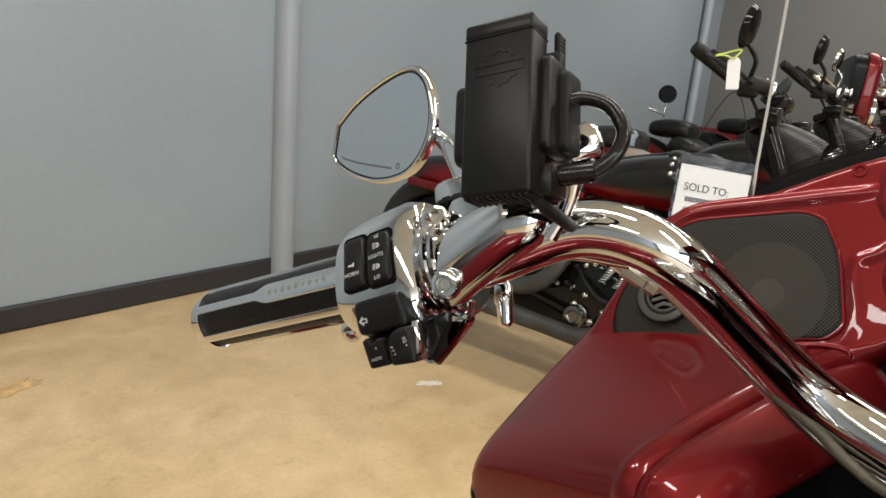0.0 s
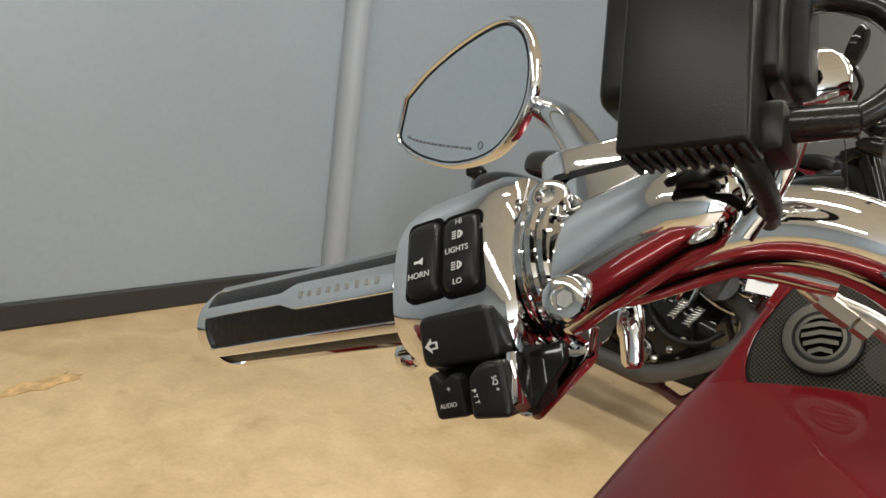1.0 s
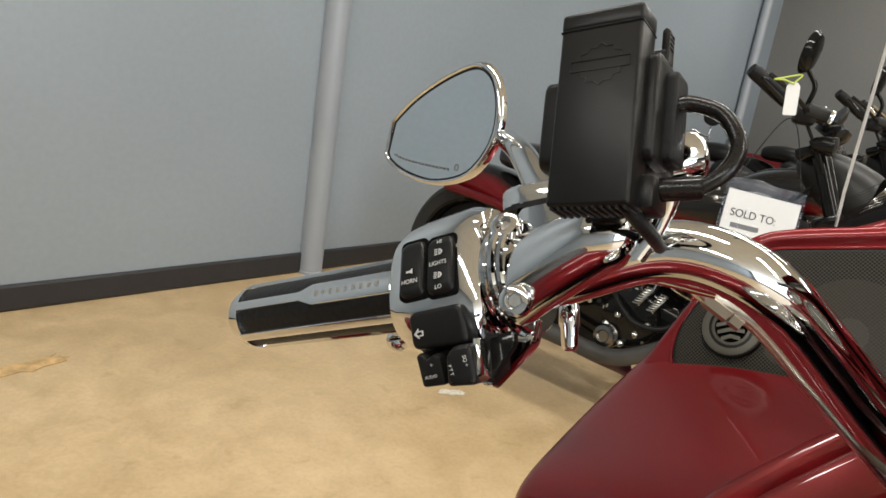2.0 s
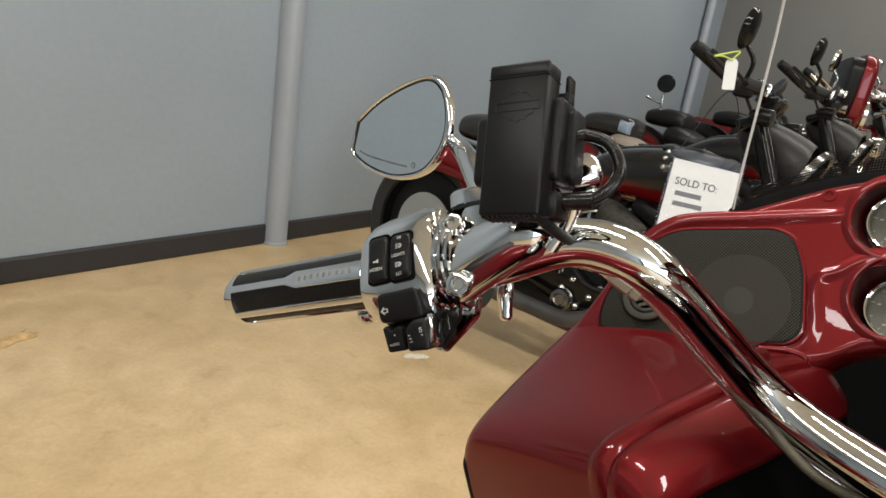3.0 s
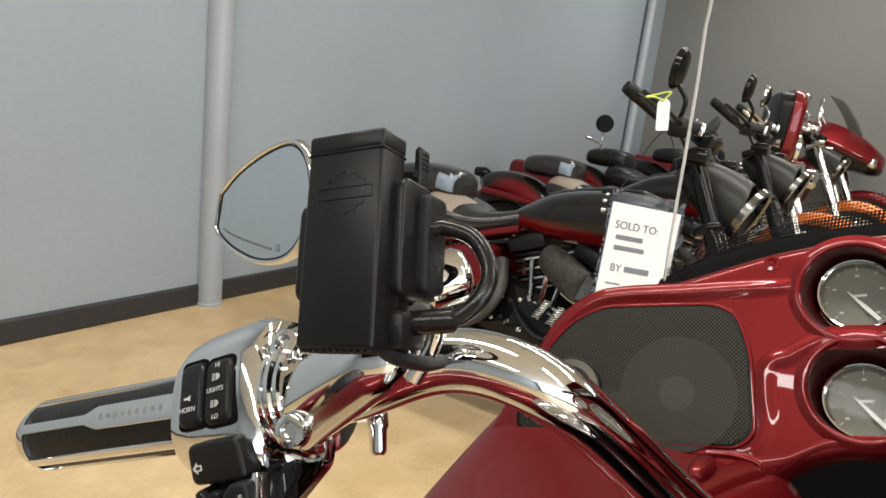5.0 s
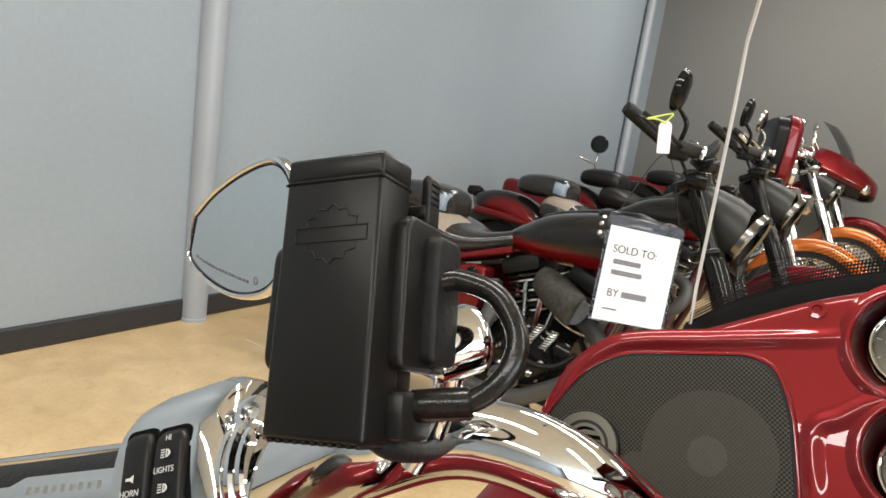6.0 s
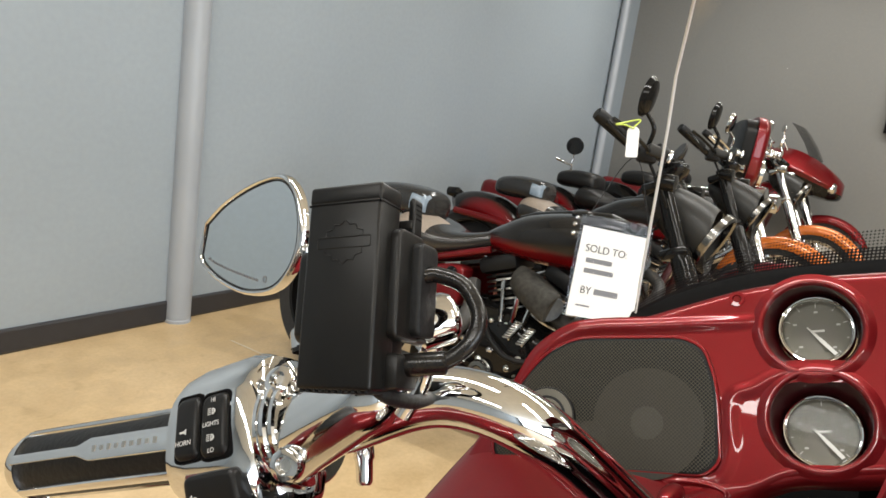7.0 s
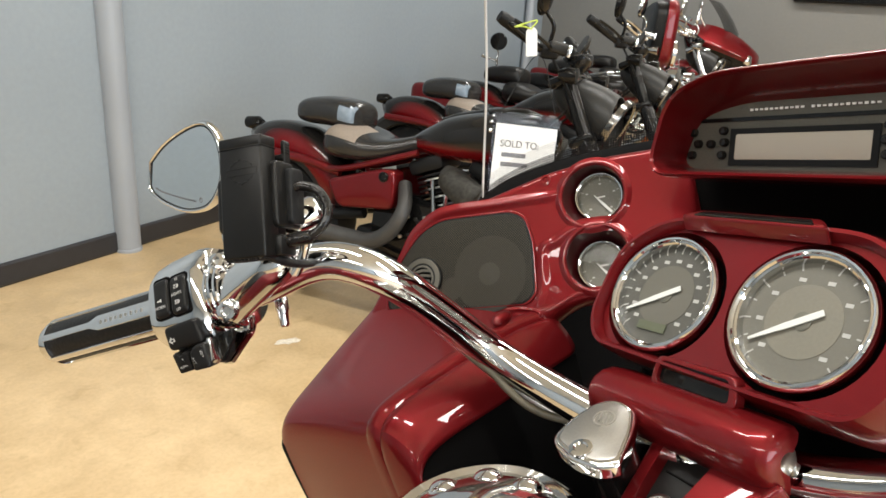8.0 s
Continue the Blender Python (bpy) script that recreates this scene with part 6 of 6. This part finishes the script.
    if front == "bare":
        lamp = part("headlamp", rings([oval(x, 0, z, r, r * 1.08, 32) for x, z, r in dense(((1.415, 0.955, 0.008), (1.425, 0.953, 0.030), (1.465, 0.940, 0.058), (1.53, 0.912, 0.080), (1.59, 0.884, 0.092), (1.64, 0.860, 0.096), (1.655, 0.853, 0.094)))], caps=False), LAMP_BLACK, bike, "charcoal satin bullet headlamp")
        part("lamp_ring", lathe([(-0.016, 0.0945), (-0.013, 0.1000), (0.006, 0.0995), (0.012, 0.094), (0.006, 0.086)], 36, pose(0, 0, 0, 0, 24, 0), caps=False), LAMP_RIM, lamp, "bright headlamp ring", m=pose(1.655, 0, 0.853))
        part("lamp_lens", lathe([(0.0, 0.088), (0.012, 0.080), (0.022, 0.05), (0.025, 0.0003)], 28, pose(0, 0, 0, 0, 24, 0)), BLACK_PAINT, lamp, "dark headlamp glass", m=pose(1.602, 0, 0.880))
    elif front == "batwing":
        shape = [(0.0, 0.27), (0.16, 0.262), (0.215, 0.20), (0.205, 0.02), (0.175, -0.09), (0.09, -0.13), (0.0, -0.14)]
        full = [(y, z) for y, z in shape] + [(-y, z) for y, z in reversed(shape[1:-1])]
        cowl = part("fairing", rings([[(x - abs(y) * back, y * k, 1.04 + z * k) for y, z in rounded(full, 0.035, 4)] for x, k, back in ((1.485, 1.0, 0.06), (1.520, 1.0, 0.06), (1.540, 0.975, 0.06), (1.556, 0.90, 0.06), (1.566, 0.70, 0.05), (1.570, 0.30, 0.03))]), paint, bike, "painted handlebar fairing, turned with the bars", m=pose(1.5, 0, 0, 0, 0, 27) @ pose(-1.5, 0, 0))
        part("fairing_inner", plate([(y * 0.93, z * 0.93) for y, z in rounded(full, 0.035, 4)], 0.075, bevel=0.02), PLASTIC, cowl, "black inner dash", m=axes((1.410, 0, 1.04), (0, -1, 0), (-1, 0, 0.0)))
        part("headlamp", lathe([(0, 0.09), (0.02, 0.09), (0.035, 0.07), (0.04, 0.0003)], 28), CHROME, cowl, "chrome headlamp", m=pose(1.57, 0, 1.0))
        for s in (-1, 1):
            part("spot_lamp", lathe([(-0.05, 0.02), (-0.02, 0.055), (0.03, 0.06), (0.04, 0.045), (0.042, 0.0003)], 24), CHROME, bike, "chrome spot lamp", m=pose(1.66, s * 0.20, 0.86))
    elif front == "nose":
        def wedge(x, half, top, crease, low):
            return [(x, 0.0, top), (x, half * 0.55, top - 0.012), (x, half, crease + 0.02), (x, half * 1.02, crease), (x, half * 0.9, crease - 0.03), (x, half * 0.5, low), (x, 0.0, low - 0.01), (x, -half * 0.5, low), (x, -half * 0.9, crease - 0.03), (x, -half * 1.02, crease), (x, -half, crease + 0.02), (x, -half * 0.55, top - 0.012)]
        nose = part("fairing", rings([wedge(*v) for v in dense(((1.27, 0.16, 1.090, 1.03, 0.98), (1.30, 0.32, 1.140, 1.02, 0.93), (1.45, 0.34, 1.160, 0.99, 0.87), (1.62, 0.29, 1.115, 0.945, 0.82), (1.76, 0.21, 1.035, 0.905, 0.80), (1.85, 0.12, 0.965, 0.88, 0.81), (1.875, 0.05, 0.93, 0.875, 0.84)))]), paint, bike, "painted frame-mounted fairing with sharp crease")
        two_tone(nose, BLACK_PAINT, lambda c: c.z < 0.985 - 0.28 * (c.x - 1.40) or (abs(c.y) < 0.13 and c.z > 1.08 and c.x > 1.40))
        for s in (-1, 1):
            part("headlamp", lathe([(0, 0.045), (0.018, 0.043), (0.03, 0.030), (0.034, 0.0003)], 22), CHROME, nose, "round headlamp", m=pose(1.80, s * 0.135, 0.885, 0, 0, s * 35))
            if s < 0:
                part("mirror_stem", tube([(1.42, s * 0.20, 1.13), (1.38, s * 0.24, 1.20), (1.37, s * 0.26, 1.27)], 0.010, 8), CHROME, bike, "chrome mirror stem")
                part("chrome_mirror", rings([oval(xx, 0, 0, ry, rz, 18) for xx, ry, rz in ((0.022, 0.01, 0.01), (0.0, 0.05, 0.032), (-0.006, 0.05, 0.032))]), CHROME, bike, "chrome mirror", m=pose(1.37, s * 0.27, 1.29, 0, 0, 25))
                part("chrome_mirror", rings([oval(xx, 0, 0, ry, rz, 18) for xx, ry, rz in ((0.022, 0.01, 0.01), (0.0, 0.03, 0.02), (-0.006, 0.03, 0.02))]), CHROME, bike, "chrome lever perch", m=pose(1.30, s * 0.27, 1.17, 0, 0, 40))
            part("handlebar", tube([(1.36, s * 0.1, 1.10), (1.22, s * 0.30, 1.16), (1.12, s * 0.38, 1.13)], 0.013, 10), CHROME, bike, "chrome handlebar half")
        sc = part("windscreen", rings([[(x + 0.10 - 0.6 * abs(y) * 0.6, y, z) for y in (-0.24, -0.16, -0.08, 0, 0.08, 0.16, 0.24)] for x, z in ((1.58, 1.10), (1.52, 1.20), (1.44, 1.30), (1.39, 1.35))], closed=False), SMOKE, bike, "low smoked windscreen")
        sc.visible_shadow = False
    if bags:
        for s in (-1, 1):
            part("saddlebag", box(0.52, 0.20, 0.30, pose(0.22, s * 0.26, 0.50), 0.05, 3), paint, bike, "hard painted saddlebag")
    part("side_stand", tube([(0.95, 0.14, 0.22), (1.0, 0.30, 0.0)], 0.011, 8), MATT_BLACK, bike, "black side stand")
    return bike


LAMP_BLACK = mat("charcoal_satin_paint", (0.020, 0.019, 0.017), 0.40, 0.0, spec=0.28)
DUSTY = mat("dusty_black_cloth", (0.045, 0.043, 0.038), 0.85, grain=0.3, grain_size=60, stain=0.3, stain_size=14, spec=0.2)
mat_cap = mat("blue_grey_disc", (0.10, 0.115, 0.13), 0.6, grain=0.2, grain_size=80)
PIPE_BLACK = mat("heat_dulled_black_pipe", (0.05, 0.048, 0.045), 0.5, 0.2, stain=0.3, stain_size=10)
SMOKE = clear_mat("smoked_screen", (0.25, 0.25, 0.25), 1.35)
GLOSS_SEAT = mat("glossy_black_vinyl", (0.022, 0.021, 0.02), 0.15, grain=0.3, grain_size=250, bump=0.12, spec=0.5)
PALE_BLUE = mat("pale_grey_blue_film", (0.17, 0.215, 0.26), 0.25, grain=0.1, grain_size=60)
ROW = "row of parked motorcycles"


ROW_AT = Vector((0.008, 0.075, 0))


def stand(fork_x, fork_y, head=-40.0, lean=7.0, along=1.50):
    d = Vector((math.cos(radians(head)), math.sin(radians(head)), 0))
    right = Vector((d.y, -d.x, 0))
    foot = ROW_AT + Vector((fork_x, fork_y, 0)) - d * along + right * 0.09
    return Matrix.Translation(foot) @ Matrix.Rotation(radians(head), 4, "Z") @ Matrix.Rotation(radians(-lean), 4, "X")


first = cruiser(stand(0.98, 2.11, -38.6), "black over dark red cruiser motorcycle with bullet headlamp, tagged as sold", RED, BLACK_PAINT, BLACK_PAINT, BLACK_PAINT, RED, ROW, seat_mat=GLOSS_SEAT)
copy_thing(first, stand(1.64, 3.02, -39.4))["label"] = "black over dark red cruiser motorcycle with bullet headlamp, without a tag"
cruiser(stand(2.19, 3.92, -42.0), "red and orange touring motorcycle with handlebar fairing and chrome forks", RED, BLACK_PAINT, CHROME, CHROME, ORANGE, ROW, front="batwing", spokes=24, rim_mat=CHROME, bags=True)
cruiser(stand(2.94, 4.75, -41.0), "black cruiser motorcycle with chrome bars and forks and orange fender", BLACK_PAINT, BLACK_PAINT, CHROME, CHROME, ORANGE, ROW, spokes=24, rim_mat=CHROME, bars=(1.30, 0.36, 1.16))
cruiser(stand(3.58, 5.60, -40.0), "bright red touring motorcycle with low nose fairing and smoked screen", RED, RED, CHROME, CHROME, RED, ROW, front="nose", spokes=9, rim_mat=CHROME, bags=True)

# paper sign in its sleeve, and the price tag
SIGN = axes((0.766, 1.995, 0.735), (0.985, 0.125, -0.10), (0.12, -0.98, 0.16))
sign = thing("sold_sign", SIGN, "white printed sold sign in a clear hanging plastic sleeve", "sign")
part("sheet", box(0.216, 0.262, 0.001, pose(0, -0.007, 0)), PAPER, sign, "white letter paper", True)
sleeve = part("sleeve", box(0.236, 0.300, 0.0004, pose(0, 0.007, 0.0012)), SLEEVE, sign, "clear plastic sleeve", True)
sleeve.visible_shadow = False
part("sleeve_back", box(0.236, 0.300, 0.0006, pose(0, 0.007, -0.0016)), clear_mat("dull_sleeve", (0.72, 0.72, 0.73), 1.25), sign, "clouded sleeve back", True)
words("SOLD TO:", 0.031, pose(-0.020, 0.062, 0.0007), BLACK_INK, sign, "lettering", "black printed words")
for y, w in ((0.028, 0.085), (-0.002, 0.095)):
    part("printed_bar", box(w, 0.014, 0.0003, pose(-0.080 + w / 2, y, 0.0007)), GREY_INK, sign, "dark grey printed bar", True)
words("BY", 0.031, pose(-0.062, -0.060, 0.0007), BLACK_INK, sign, "lettering", "black printed word")
part("printed_bar", box(0.078, 0.017, 0.0003, pose(0.004, -0.060, 0.0007)), GREY_INK, sign, "dark grey printed bar", True)
part("small_print", box(0.045, 0.005, 0.0003, pose(-0.062, -0.105, 0.0007)), GREY_INK, sign, "fine grey printed line", True)
part("hanger", tube([(-0.10, 0.153, 0), (0.02, 0.35, -0.02), (0.10, 0.153, 0)], 0.0015, 6), PLASTIC, sign, "thin black string")

TAG = axes((0.716, 1.873, 1.122), (0.985, 0.17, 0.0), (0.16, -0.98, 0.05))
tag = thing("price_tag", TAG @ pose(0, 0, 0, 0, 0, 5), "blank white hang tag on a yellow-green tie", "tag")
part("card", plate(rounded([(-0.018, -0.040), (0.018, -0.040), (0.018, 0.030), (0.009, 0.040), (-0.009, 0.040), (-0.018, 0.030)], 0.004), 0.001), PAPER, tag, "blank white card", True)
part("tie", tube([(0.0, 0.035, 0.001), (-0.03, 0.044, 0.004), (-0.052, 0.044, 0.0), (-0.02, 0.050, -0.012), (0.02, 0.058, -0.004), (0.0, 0.038, 0.0)], 0.0022, 8), mat("lime_tie", (0.45, 0.55, 0.08), 0.5), tag, "lime green plastic tie")

# round mirror on a chrome stem, stood on a pillion pad
def along_ground(m, v):
    return m @ Vector(v)


PAD = along_ground(stand(2.22, 3.92, -42.0), (0.405, -0.03, 0.800))
loose = thing("loose_mirror", Matrix.Translation(PAD) @ pose(0, 0, 0, 0, 0, 10), "round black mirror on a chrome stem, standing on a pillion pad", "mirror")
part("base", lathe([(0.0, 0.022), (0.012, 0.022), (0.018, 0.012), (0.019, 0.0003)], 18, pose(0, 0, 0, 0, -90, 0)), CHROME, loose)
part("stem", tube([(0, 0, 0.01), (-0.005, 0, 0.06), (0.0, 0, 0.10), (-0.005, 0.0, 0.14)], 0.008, 10), CHROME, loose, "chrome stem")
part("lever", tube([(0.005, 0, 0.05), (-0.06, 0, 0.065), (-0.12, 0, 0.085)], [0.008, 0.006, 0.008], 10), CHROME, loose, "chrome lever")
part("mirror_head", lathe([(-0.012, 0.0003), (-0.012, 0.052), (-0.006, 0.058), (0.004, 0.056), (0.014, 0.03), (0.016, 0.0003)], 28, pose(0, 0, 0, 0, 0, 70)), BLACK_PAINT, loose, "round black mirror shell", m=pose(0.0, 0, 0.180))
